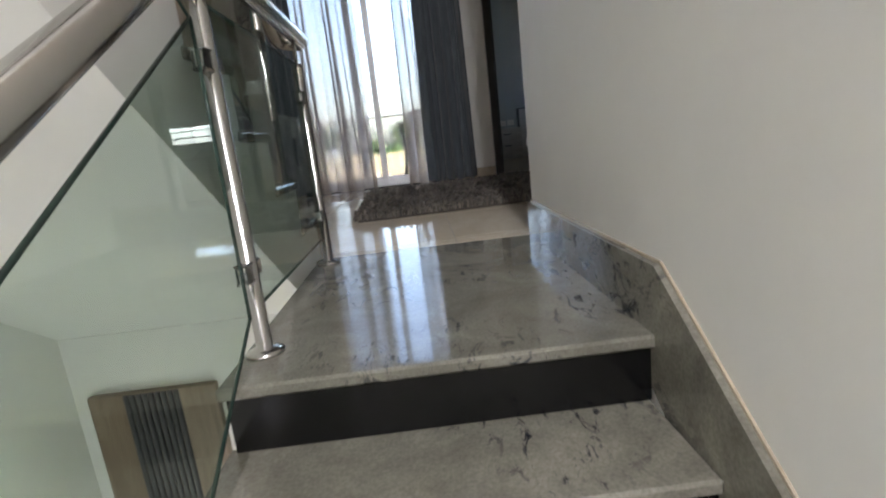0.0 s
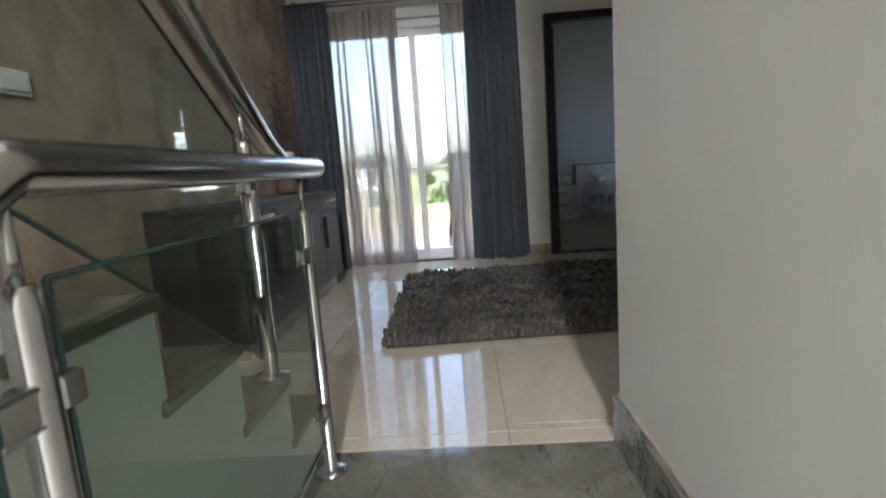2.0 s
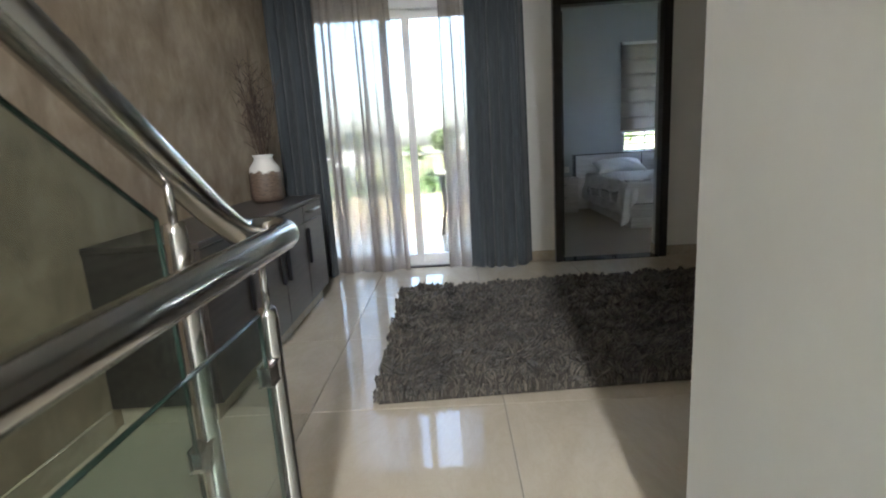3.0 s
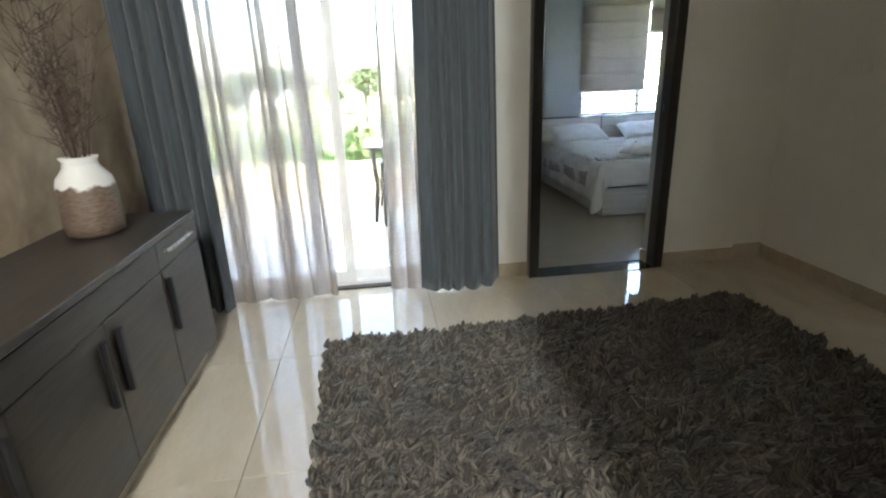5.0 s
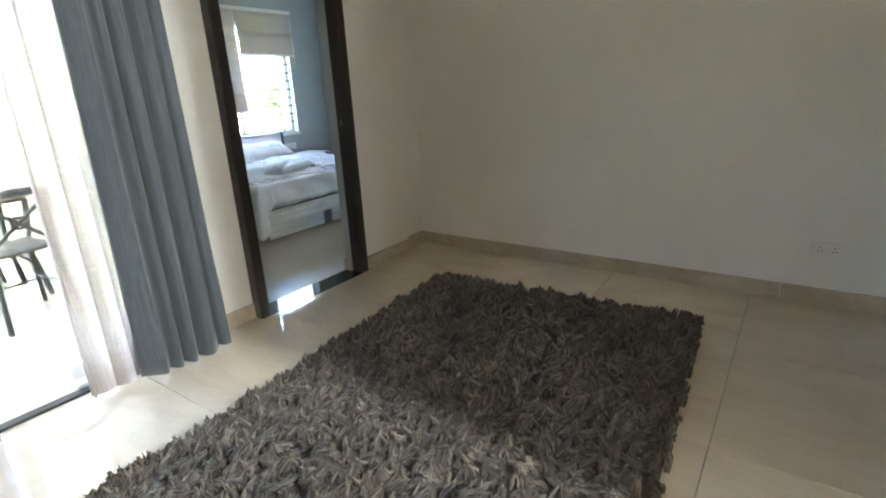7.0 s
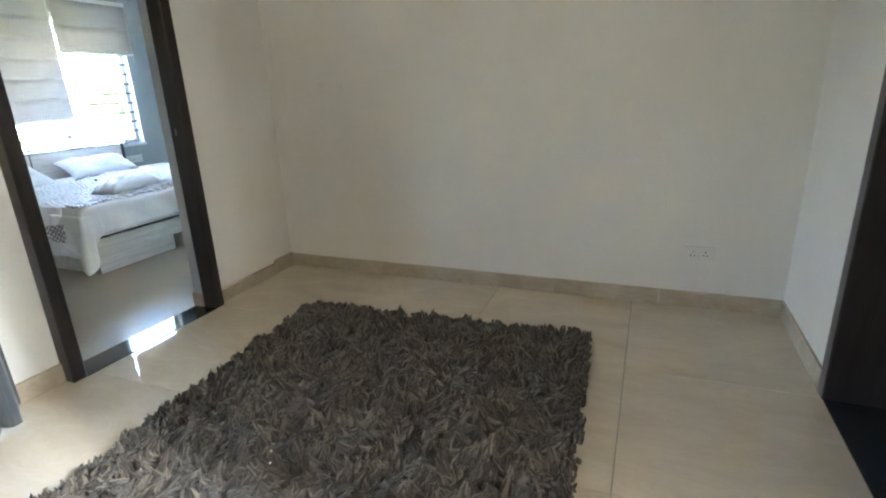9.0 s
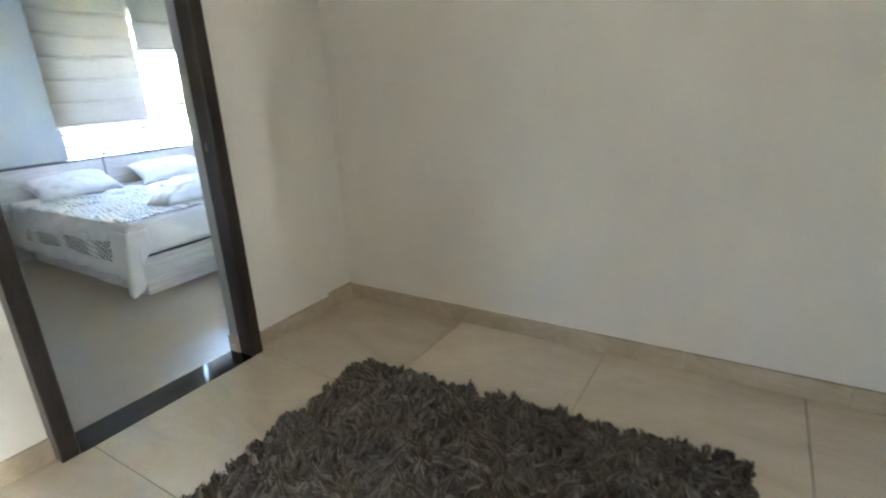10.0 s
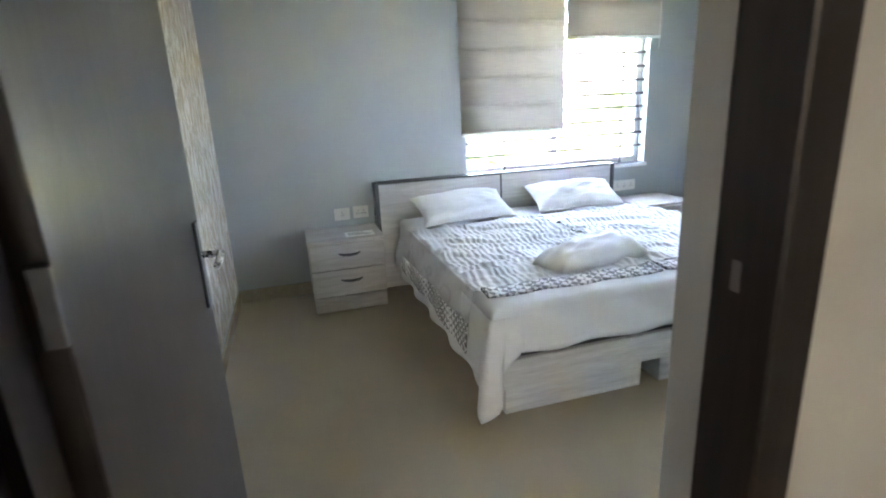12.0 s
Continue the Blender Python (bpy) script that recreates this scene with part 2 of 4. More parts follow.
LINEN = fabric("cream_blind_linen", (0.5, 0.46, 0.4), through=0.1, stripe=(4, 4, 60), even=0.9)
SHEET = plain("white_cotton_sheet", (0.7, 0.7, 0.7), 0.9, vary=0.05, scale=6.0, grain=260.0, relief=0.12)
WOODASH = wood("whitewashed_ash_wood", (0.41, 0.385, 0.36), (0.6, 0.575, 0.55), 0.45, "x", 0.6)
WOODPALE = wood("pale_whitewashed_wood", (0.5, 0.485, 0.465), (0.7, 0.69, 0.67), 0.45, "x", 0.6)
GREYEDGE = plain("dark_grey_edge", (0.07, 0.07, 0.075), 0.45)
GREYBAR = plain("grey_painted_steel", (0.16, 0.16, 0.165), 0.5, vary=0.1, relief=0.0)
PLATE = plain("ivory_plastic", (0.74, 0.725, 0.675), 0.35, vary=0.03, relief=0.0)
SOCKET = plain("white_plastic", (0.8, 0.8, 0.78), 0.3, vary=0.03, relief=0.0)


# ---- mesh helpers ----
def box(bm, x0, x1, y0, y1, z0, z1, bevel=0.0, seg=1):
    made = bmesh.ops.create_cube(bm, size=1.0)["verts"]
    for v in made:
        v.co = ((x0 + x1) / 2 + v.co.x * (x1 - x0), (y0 + y1) / 2 + v.co.y * (y1 - y0), (z0 + z1) / 2 + v.co.z * (z1 - z0))
    if bevel:
        es = list({e for v in made for e in v.link_edges})
        bmesh.ops.bevel(bm, geom=es, offset=bevel, segments=seg, profile=0.5, affect="EDGES")
    return bm


def boxes(*specs, bevel=0.0):
    bm = bmesh.new()
    for s in specs:
        box(bm, *s, bevel=bevel)
    return bm


def sweep(bm, pts, r, seg=12, cap=True):
    """A round tube along pts; r is one radius or one a point."""
    pts = [Vector(p) for p in pts]
    rs = r if isinstance(r, (list, tuple)) else [r] * len(pts)
    rings, side = [], None
    for i, p in enumerate(pts):
        a = (p - pts[i - 1]).normalized() if i else None
        b = (pts[i + 1] - p).normalized() if i < len(pts) - 1 else None
        d = ((a or b) + (b or a)).normalized()
        if side is None:
            side = d.orthogonal().normalized()
        side = (side - d * side.dot(d)).normalized()
        up = d.cross(side)
        k = 1.0 if not (a and b) else 1 / max(0.5, math.cos(a.angle(b) / 2))
        rings.append([bm.verts.new(p + (side * math.cos(t) + up * math.sin(t)) * rs[i] * (k if a and b else 1)) for t in (2 * math.pi * j / seg for j in range(seg))])
    for q, w in zip(rings, rings[1:]):
        for j in range(seg):
            bm.faces.new((q[j], q[(j + 1) % seg], w[(j + 1) % seg], w[j])).smooth = True
    if cap:
        bm.faces.new(list(reversed(rings[0])))
        bm.faces.new(rings[-1])
    return bm


def tube(p0, p1, r, seg=12):
    return sweep(bmesh.new(), [p0, p1], r, seg)


def lathe(profile, seg=24, at=(0, 0, 0)):
    bm = bmesh.new()
    rings = [[bm.verts.new((at[0] + r * math.cos(2 * math.pi * j / seg), at[1] + r * math.sin(2 * math.pi * j / seg), at[2] + z)) for j in range(seg)] for r, z in profile]
    for q, w in zip(rings, rings[1:]):
        for j in range(seg):
            bm.faces.new((q[j], q[(j + 1) % seg], w[(j + 1) % seg], w[j])).smooth = True
    bm.faces.new(list(reversed(rings[0])))
    bm.faces.new(rings[-1])
    return bm


def extrude_x(prof, x0, x1):
    """A solid of the (y, z) outline prof, from x0 to x1."""
    bm = bmesh.new()
    a = [bm.verts.new((x0, y, z)) for y, z in prof]
    b = [bm.verts.new((x1, y, z)) for y, z in prof]
    n = len(prof)
    for i in range(n):
        bm.faces.new((a[i], a[(i + 1) % n], b[(i + 1) % n], b[i]))
    for t in tessellate_polygon([[Vector((y, z, 0)) for y, z in prof]]):
        bm.faces.new([a[i] for i in t])
        bm.faces.new([b[i] for i in reversed(t)])
    return bm


def part(name, bm, mat, parent=None, label=""):
    me = bpy.data.meshes.new(name)
    bmesh.ops.recalc_face_normals(bm, faces=bm.faces)
    bm.to_mesh(me)
    bm.free()
    me.materials.append(mat)
    ob = new(name, me)
    if parent:
        ob.parent = parent
        at = Matrix.Translation(parent.location) if parent.type == "EMPTY" else Matrix()
        ob.matrix_parent_inverse = (at if parent.parent is None else Matrix()).inverted()
    if label:
        ob["label"] = label
    return ob


def thing(name, at, label, category, group="", kind=""):
    e = new(name)
    e.location = at
    e.empty_display_size = 0.1
    return tagged(e, label, category, group, kind)


def solid(name, bm, mat, label, category="", group="", kind=""):
    return tagged(part(name, bm, mat), label, category, group, kind)


def structure(name, bm, mat, label):
    return solid(name, bm, mat, label, name.split("_")[0], kind="structure")


def grid_mesh(name, xs, ys, f, mat, parent=None, thick=0.0, label=""):
    """A sheet of quads whose points are f(u, v)."""
    pts = [f(u, v) for v in ys for u in xs]
    k = len(xs)
    faces = [(j * k + i, j * k + i + 1, (j + 1) * k + i + 1, (j + 1) * k + i) for j in range(len(ys) - 1) for i in range(k - 1)]
    me = bpy.data.meshes.new(name)
    me.from_pydata([tuple(p) for p in pts], [], faces)
    for p in me.polygons:
        p.use_smooth = True
    me.materials.append(mat)
    ob = new(name, me)
    if thick:
        s = ob.modifiers.new("thickness", "SOLIDIFY")
        s.thickness, s.offset = thick, 0.0
    if parent:
        ob.parent = parent
        at = Matrix.Translation(parent.location) if parent.type == "EMPTY" else Matrix()
        ob.matrix_parent_inverse = at.inverted()
    if label:
        ob["label"] = label
    return ob


# ---- structure: landing, living space, bedroom, balcony ----
WX, EX = -0.82, 3.14          # inner faces of the west and east walls
SY, NY = 3.17, 6.35           # inner faces of the south and north walls of the lounge
STX = 1.083                   # face of the wall beside the stairs
TOP = 2.95                    # ceiling height
BW, BN, BE = 1.32, 9.55, 5.2  # bedroom: west, north and east faces
NB, PB = 6.55, 6.447           # backs of the north wall and of the bedroom partition
GROUND = -3.3

structure("wall_west", boxes((WX - 0.2, WX, -1.6, NB, 0.0, 5.6)), STUCCO, "textured beige brown plaster feature wall beside the stairs")
structure("wall_west_lower", boxes((WX - 0.2, WX, -1.6, NB, GROUND, -0.0)), WHITE, "white painted wall of the lower stairwell")
structure("wall_stairs", boxes((STX, STX + 0.3, -1.6, 3.046, GROUND, 5.6)), WHITE, "plain white painted wall beside the stairs")
structure("wall_south", boxes((STX + 0.3, 1.45, 2.9, SY, 0.0, TOP), (2.40, EX + 0.2, 2.9, SY, 0.0, TOP), (1.45, 2.40, 2.9, SY, 2.12, TOP)), WHITE, "white painted wall with a dark framed doorway")
structure("wall_east", boxes((EX, EX + 0.2, SY, PB, 0.0, TOP)), WHITE, "plain white painted lounge wall")
structure("wall_north", boxes((WX, -0.62, NY, NB, 0.0, TOP), (-0.62, 1.05, NY, NB, 2.2, TOP), (1.05, 1.3, NY, NB, 0.0, TOP), (1.3, 1.455, NY, PB, 0.0, TOP),
                              (1.455, 2.375, NY, PB, 2.12, TOP), (2.375, EX, NY, PB, 0.0, TOP)), WHITE, "white painted wall with a sliding door and a bedroom doorway")
structure("ceiling", boxes((WX, EX + 0.2, SY - 0.12, NB, TOP, TOP + 0.15), (STX + 0.3, EX + 0.2, -1.6, SY - 0.12, TOP, TOP + 0.15)), CEIL, "white painted lounge ceiling")
structure("ceiling_stairwell", boxes((WX - 0.2, STX + 0.3, -1.8, SY - 0.12, 5.6, 5.75)), CEIL, "white ceiling high above the stairwell")
structure("wall_stairwell_upper", boxes((WX, STX, SY - 0.12, SY + 0.05, TOP + 0.15, 5.6)), WHITE, "white wall above the landing opening")
# the slot at x 0.71-1.06 is added to hold the upper fill lamp
structure("wall_stairwell_south", boxes((WX, 0.71, -1.8, -1.6, GROUND, 5.6), (1.06, STX, -1.8, -1.6, GROUND, 5.6), (0.71, 1.06, -1.8, -1.6, GROUND, 2.55),
                                        (0.71, 1.06, -1.8, -1.6, 4.85, 5.6)), WHITE, "white wall at the back of the stairwell")
# unseen panels backing the added fill lamps, not known windows
structure("window_3", boxes((WX + 0.001, WX + 0.02, -1.4, -0.5, -0.1, 1.2)), UPVC, "added white panel behind the stairwell fill lamp")
structure("window_4", boxes((0.71, 1.06, -1.75, -1.72, 2.55, 4.85)), UPVC, "added tall white panel behind the upper fill lamp")

# room behind the south doorway
structure("wall_side_room", boxes((STX + 0.3, EX + 0.2, 0.6, 0.8, 0, TOP), (EX, EX + 0.2, 0.8, 2.9, 0, TOP)), WHITE, "white walls of an unlit side room")
structure("floor_side_room", boxes((STX + 0.3, EX, 0.8, 2.9, -0.2, -0.004)), BEDTILE, "beige tiled floor of an unlit side room")

# bedroom shell
structure("wall_bedroom_west", boxes((BW - 0.19, BW, NB, BN + 0.2, -0.2, TOP)), BEDWALL, "bedroom wall")
WIN = (3.06, 4.64, 0.75, 2.12)
structure("wall_bedroom_north", boxes((BW, WIN[0], BN, BN + 0.2, 0, TOP), (WIN[1], BE + 0.2, BN, BN + 0.2, 0, TOP),
                                      (WIN[0], WIN[1], BN, BN + 0.2, 0, WIN[2]), (WIN[0], WIN[1], BN, BN + 0.2, WIN[3], TOP)), BEDWALL, "pale blue grey bedroom wall with a window")
# the gap at y 7.8-8.3 is an added, unseen opening that brightens the bedroom
structure("wall_bedroom_east", boxes((BE, BE + 0.2, PB, 7.8, 0, TOP), (BE, BE + 0.2, 8.3, BN, 0, TOP), (BE, BE + 0.2, 7.8, 8.3, 0, 1.64), (BE, BE + 0.2, 7.8, 8.3, 2.1, TOP)), BEDWALL, "pale blue grey bedroom side wall with an added light gap")
structure("wall_bedroom_south", boxes((EX + 0.2, BE + 0.2, PB - 0.2, PB, 0, TOP)), BEDWALL, "pale bedroom wall beside the door")
structure("ceiling_bedroom", boxes((BW - 0.19, BE + 0.2, PB + 0.103, BN + 0.2, TOP, TOP + 0.15), (EX + 0.2, BE + 0.2, PB - 0.2, PB + 0.103, TOP, TOP + 0.15)), CEIL, "white bedroom ceiling")


def wallpaper():
    m, n, l, b = node_mat("flecked_wallpaper", 0.6)
    a = noise_tex(n, l, coords(n, l, (1, 22, 5)), 2.0, 5, 0.7, 0.4)
    k = noise_tex(n, l, coords(n, l, (1, 40, 14)), 2.0, 4, 0.75)
    c = ramp(n, l, a, [(0.42, (0.62, 0.6, 0.56)), (0.56, (0.34, 0.28, 0.19))])
    c = mix(n, l, ramp(n, l, k, [(0.55, (0, 0, 0)), (0.62, (0.8,) * 3)]), c, (0.17, 0.14, 0.095))
    l.new(c, b.inputs["Base Color"])
    return m


structure("wallpaper_bedroom", boxes((BW, BW + 0.006, NB + 0.004, BN - 0.002, 0.1, TOP - 0.002)), wallpaper(), "pale wallpaper with streaky ochre and grey flecks")

# floors under the tiles
structure("floor", boxes((WX, STX, 3.046, NY, -0.2, -0.006), (STX, EX, SY, NY, -0.2, -0.006)), GROUT, "polished cream marble tile floor with fine joints")
structure("floor_bedroom", boxes((BW, BE, PB + 0.002, BN, -0.2, 0.0)), BEDTILE, "matt beige jointless bedroom floor")
structure("floor_balcony", boxes((-3.2, BW - 0.19, NB, 10.25, -0.25, -0.036)), GROUT, "pale glossy tiled balcony floor")

# ---- stairs ----
RISE, GO, NOSE_Y = 0.156, 0.248, 1.88
LX0 = 0.163                   # open edge of the landing and lower flight
structure("landing", boxes((LX0, STX, NOSE_Y, 3.046, -0.03, 0.0), bevel=0.006), GRANITE, "polished grey green granite landing slab")
structure("landing_slab", boxes((LX0 + 0.012, STX, NOSE_Y + 0.05, 3.046, -0.2, -0.03)), WHITE, "white painted concrete edge of the landing")
lower = thing("lower_staircase", (0.6, NOSE_Y, -0.2), "granite stair flight with black risers and white soffit", "staircase", kind="structure")
NSTEP = 10
for k in range(NSTEP):
    y, z = NOSE_Y - GO * k, -RISE * k
    part("riser", boxes((LX0 + 0.01, STX - 0.02, y + 0.02, y + 0.04, z - RISE, z - 0.03)), BLACK, lower, "black polished riser")
    part("tread", boxes((LX0 - 0.01, STX - 0.02, y - GO, y + 0.04, z - RISE - 0.03, z - RISE), bevel=0.006), GRANITE, lower, "grey green granite tread")
prof = [(NOSE_Y + 0.045, -0.2), (NOSE_Y + 0.045, -0.03)]
for k in range(NSTEP):
    y, z = NOSE_Y - GO * k, -RISE * (k + 1) - 0.032
    prof += [(y + 0.045, z), (y - GO + 0.045, z)]
prof += [(NOSE_Y - GO * NSTEP, -RISE * NSTEP - 0.4)]


part("flight_body", extrude_x(prof, LX0 + 0.012, STX - 0.02), WHITE, lower, "white painted stair underside")
yl = NOSE_Y - GO * NSTEP
structure("floor_half_landing", boxes((WX, STX, -1.6, yl + 0.0, -RISE * NSTEP - 0.23, -RISE * NSTEP - 0.001)), GRANITE, "granite half landing below the flight")
structure("floor_lower", boxes((WX, STX, yl, 3.2, GROUND, GROUND + 0.1)), BEDTILE, "floor of the storey below")
# granite skirting that follows the lower flight
sk = [(3.046, 0.0), (3.046, 0.142), (NOSE_Y, 0.148)]
sk += [(NOSE_Y - GO * NSTEP, 0.148 - RISE * NSTEP), (NOSE_Y - GO * NSTEP, -RISE * NSTEP - 0.12), (NOSE_Y + 0.03, -0.12), (NOSE_Y + 0.03, 0.0)]
structure("baseboard_stairs", extrude_x(sk, STX - 0.02, STX - 0.001), VEINED, "grey granite skirting along the stair wall")
sk2 = [(3.046, 0.142), (3.046, 0.149), (NOSE_Y, 0.155), (NOSE_Y - GO * NSTEP, 0.155 - RISE * NSTEP), (NOSE_Y - GO * NSTEP, 0.148 - RISE * NSTEP), (NOSE_Y, 0.148)]
structure("trim_stairs", extrude_x(sk2, STX - 0.006, STX - 0.001), SKIRT, "white grouted top edge of the stair skirting")

# upper flight, rising back over the first one's side
UR, UG, UY = 0.172, 0.25, 3.09
upper = thing("upper_staircase", (-0.3, UY, 0.0), "stair flight rising along the textured wall with granite treads", "staircase", kind="structure")
UX1 = 0.16
NUP = 14
p = [(UY, 0.0)]
for k in range(NUP):
    p += [(UY - UG * k, UR * (k + 1) - 0.028), (UY - UG * (k + 1), UR * (k + 1) - 0.028)]
ye = UY - UG * NUP
p += [(ye, 0.07 + 0.7 * (2.51 - ye)), (2.82, -0.147), (2.98, -0.147), (2.98, 0.0)]
part("flight_body", extrude_x(p, WX + 0.001, UX1), WHITE, upper, "white painted stair side and underside")
for k in range(NUP):
    y, z = UY - UG * k, UR * (k + 1)
    part("tread", boxes((WX + 0.02, UX1 + 0.01, y - UG - 0.02, y + 0.015, z - 0.028, z), bevel=0.005), GRANITE, upper, "grey green granite tread")
structure("wall_under_landing", boxes((WX, LX0 + 0.012, 2.82, 3.0, GROUND, -0.149)), WHITE, "white wall under the upper flight")
ld = thing("lower_door", (-0.51, 2.8, GROUND + 0.1), "brown wooden door with a grey ribbed panel downstairs", "door")
part("leaf", boxes((-0.75, -0.26, 2.785, 2.82, GROUND + 0.1, -0.385), bevel=0.004), BROWNWOOD, ld)
for i in range(9):
    x = -0.6 + i * 0.0238
    part("rib", tube((x, 2.783, GROUND + 0.2), (x, 2.783, -0.39), 0.0105, 8), GREYEDGE, ld, "grey rib")

# ---- railings ----
RX, UXR = 0.219, 0.125


def rail_post(parent, x, y, z0, z1, ztop, clamps, side):
    post = part("post", lathe([(0.045, 0), (0.045, 0.006), (0.028, 0.012), (0.0185, 0.014), (0.0185, z1 - z0 - 0.02), (0.016, z1 - z0), (0.0, z1 - z0 + 0.001)], 16, (x, y, z0)), STEEL, parent, "polished steel post with round foot")
    part("stem", tube((x, y, z1 - 0.01), (x, y, ztop), 0.0075, 10), STEEL, post)
    for z in clamps:
        for s in side:
            part("glass_clamp", boxes((x - 0.012, x + 0.012, y + s * 0.017, y + s * 0.052, z - 0.019, z + 0.019), bevel=0.004), STEEL, post)
    return post


def glass_panel(parent, prof, x, t=0.008):
    g = part("glass_panel", extrude_x(prof, x - t / 2, x + t / 2), RAILGLASS, parent, "greenish clear glass panel")
    n = len(prof)
    for i in range(n):
        a, b = Vector((x, *prof[i])), Vector((x, *prof[(i + 1) % n]))
        part("glass_edge", tube(a, b, 0.0041, 6), GLASSEDGE, g, "dark green glass edge")
    return g


SL = 0.61
lr = thing("stair_railing", (RX, 2.5, 0.0), "polished steel stair railing with clear glass panels", "railing")
HZ, yb = 0.878, 2.05
pts = [(RX, yb - 2.2, HZ - 2.2 * SL), (RX, yb - 0.008, HZ - 0.014 * SL), (RX, yb + 0.006, HZ), (RX, yb + 0.022, HZ), (RX, 3.085, HZ)]
for i in range(1, 8):
    a = math.pi * i / 8
    pts.append((RX - (RX - UXR) / 2 * (1 - math.cos(a)), 3.085 + 0.068 * math.sin(a), HZ + 0.012 * i / 8))
US = 0.678
RAILUP = lambda y: 0.932 + US * (3.016 - y)
pts += [(UXR, 3.075, 0.897), (UXR, 3.04, RAILUP(3.04) + 0.002), (UXR, 2.97, RAILUP(2.98)), (UXR, -0.3, RAILUP(-0.3))]
part("handrail", sweep(bmesh.new(), pts, 0.03, 18), STEEL, lr, "polished round steel handrail")
rail_post(lr, RX, 2.05, 0.0, 0.765, HZ - 0.02, (0.2, 0.645), (-1, 1))
rail_post(lr, RX, 2.943, 0.0, 0.765, HZ - 0.02, (0.2, 0.645), (-1,))
for k in (3, 7):
    y = NOSE_Y - GO * k - 0.1
    z = -RISE * (k + 1)
    rail_post(lr, RX, y, z, z + 0.78, HZ - (yb - y) * SL - 0.02, (z + 0.2, z + 0.64), (-1, 1))
glass_panel(lr, [(2.085, 0.11), (2.9, 0.11), (2.9, 0.765), (2.085, 0.765)], RX)
ya, yc = 1.08, 1.995
glass_panel(lr, [(yc, 0.105), (yc, 0.72), (ya, 0.72 - (yc - ya) * SL), (ya, 0.105 - (yc - ya) * 0.63)], RX)
ur = thing("upper_stair_railing", (UXR, 2.87, 2 * UR), "polished steel railing with glass on the upper flight", "railing")
for k in (1, 5, 9):
    y, z = UY - UG * k - 0.05, UR * (k + 1)
    if k == 1:
        y = 2.838
    rail_post(ur, UXR, y, z, RAILUP(y) - 0.1, RAILUP(y) - 0.02, (z + 0.2, z + 0.5), (-1, 1) if k > 1 else (-1,))
for y1, y2 in ((2.79, 1.88), (1.73, 0.84)):
    glass_panel(ur, [(y1, RAILUP(y1) - 0.675), (y1, RAILUP(y1) - 0.12), (y2, RAILUP(y2) - 0.12), (y2, RAILUP(y2) - 0.675)], UXR)

# ---- doorway frames, sills, skirtings ----


def door_frame(name, x0, x1, y0, y1, ztop, w, label):
    d = thing(name, ((x0 + x1) / 2, (y0 + y1) / 2, 0), label, "door frame", kind="structure")
    for a, b in ((x0, x0 + w), (x1 - w, x1)):
        part("jamb", boxes((a, b, y0, y1, 0.0, ztop - w), bevel=0.004), WENGE, d)
    part("head", boxes((x0, x1, y0, y1, ztop - w, ztop), bevel=0.004), WENGE, d)
    return d


door_frame("door_1", 1.438, 2.374, NY - 0.065, 6.385, 2.118, 0.065, "dark wenge wood frame of the bedroom doorway")
door_frame("door_2", 1.452, 2.398, 2.89, SY + 0.015, 2.118, 0.065, "dark wenge wood frame of a side doorway")
structure("trim_door_sill", boxes((1.505, 2.308, NY - 0.064, PB, -0.004, 0.004)), SILL, "black polished granite door sill")
structure("trim_side_door_sill", boxes((1.517, 2.333, 2.9, SY + 0.01, -0.02, 0.004)), SILL, "black polished granite side door sill")

structure("trim_hinge_reveal", boxes((1.455, 1.519, 6.385, PB + 0.002, 0.004, 2.055)), WENGE, "dark wood lining on the hinge side")
structure("trim_door_reveal", boxes((2.312, 2.375, 6.385, PB + 0.002, 0.004, 2.055), (1.455, 2.375, 6.385, PB + 0.002, 2.055, 2.12)), BEDWALL, "grey painted reveal behind the door frame")
part("strike_plate", boxes((2.307, 2.3095, 6.338, 6.352, 1.04, 1.08), bevel=0.001), GREYBAR, scene.objects["door_1"], "steel strike plate")
LY = PB + 0.012
leaf = thing("bedroom_door", (1.53, LY, 0.01), "dark wenge door leaf standing open into the bedroom", "door")
door_leaf = part("leaf", boxes((1.512, 1.55, LY, LY + 0.81, 0.012, 2.045), bevel=0.003), WENGE, leaf)
for s, x in ((1, 1.55), (-1, 1.512)):
    part("handle_plate", boxes((min(x, x + s * 0.008), max(x, x + s * 0.008), LY + 0.725, LY + 0.765, 0.82, 1.04), bevel=0.003), BLACKMETAL, door_leaf, "dark handle plate")
    part("lever", sweep(bmesh.new(), [(x, LY + 0.745, 0.955), (x + s * 0.045, LY + 0.745, 0.955), (x + s * 0.055, LY + 0.73, 0.955), (x + s * 0.055, LY + 0.64, 0.952)], 0.009, 10), CHROME, door_leaf, "chrome lever handle")
for z in (0.25, 1.1, 1.85):
    part("hinge", boxes((1.53, 1.552, PB + 0.004, LY + 0.003, z - 0.045, z + 0.045), bevel=0.002), GREYEDGE, door_leaf, "dull steel hinge")
part("door_stop", sweep(bmesh.new(), [(1.55, LY + 0.72, 0.13), (1.575, LY + 0.72, 0.12), (1.585, LY + 0.72, 0.03)], 0.006, 8), BLACKMETAL, door_leaf, "small black door stop")


def skirting(name, runs, mat=SKIRT, h=0.095):
    d = thing(name, (runs[0][0], runs[0][2], 0), "beige marble tile skirting along the wall foot", "skirting", kind="structure")
    for x0, x1, y0, y1, *own in runs:
        part("skirting_tile", boxes((x0, x1, y0, y1, 0.001, own[0] if own else h), bevel=0.002), mat, d)


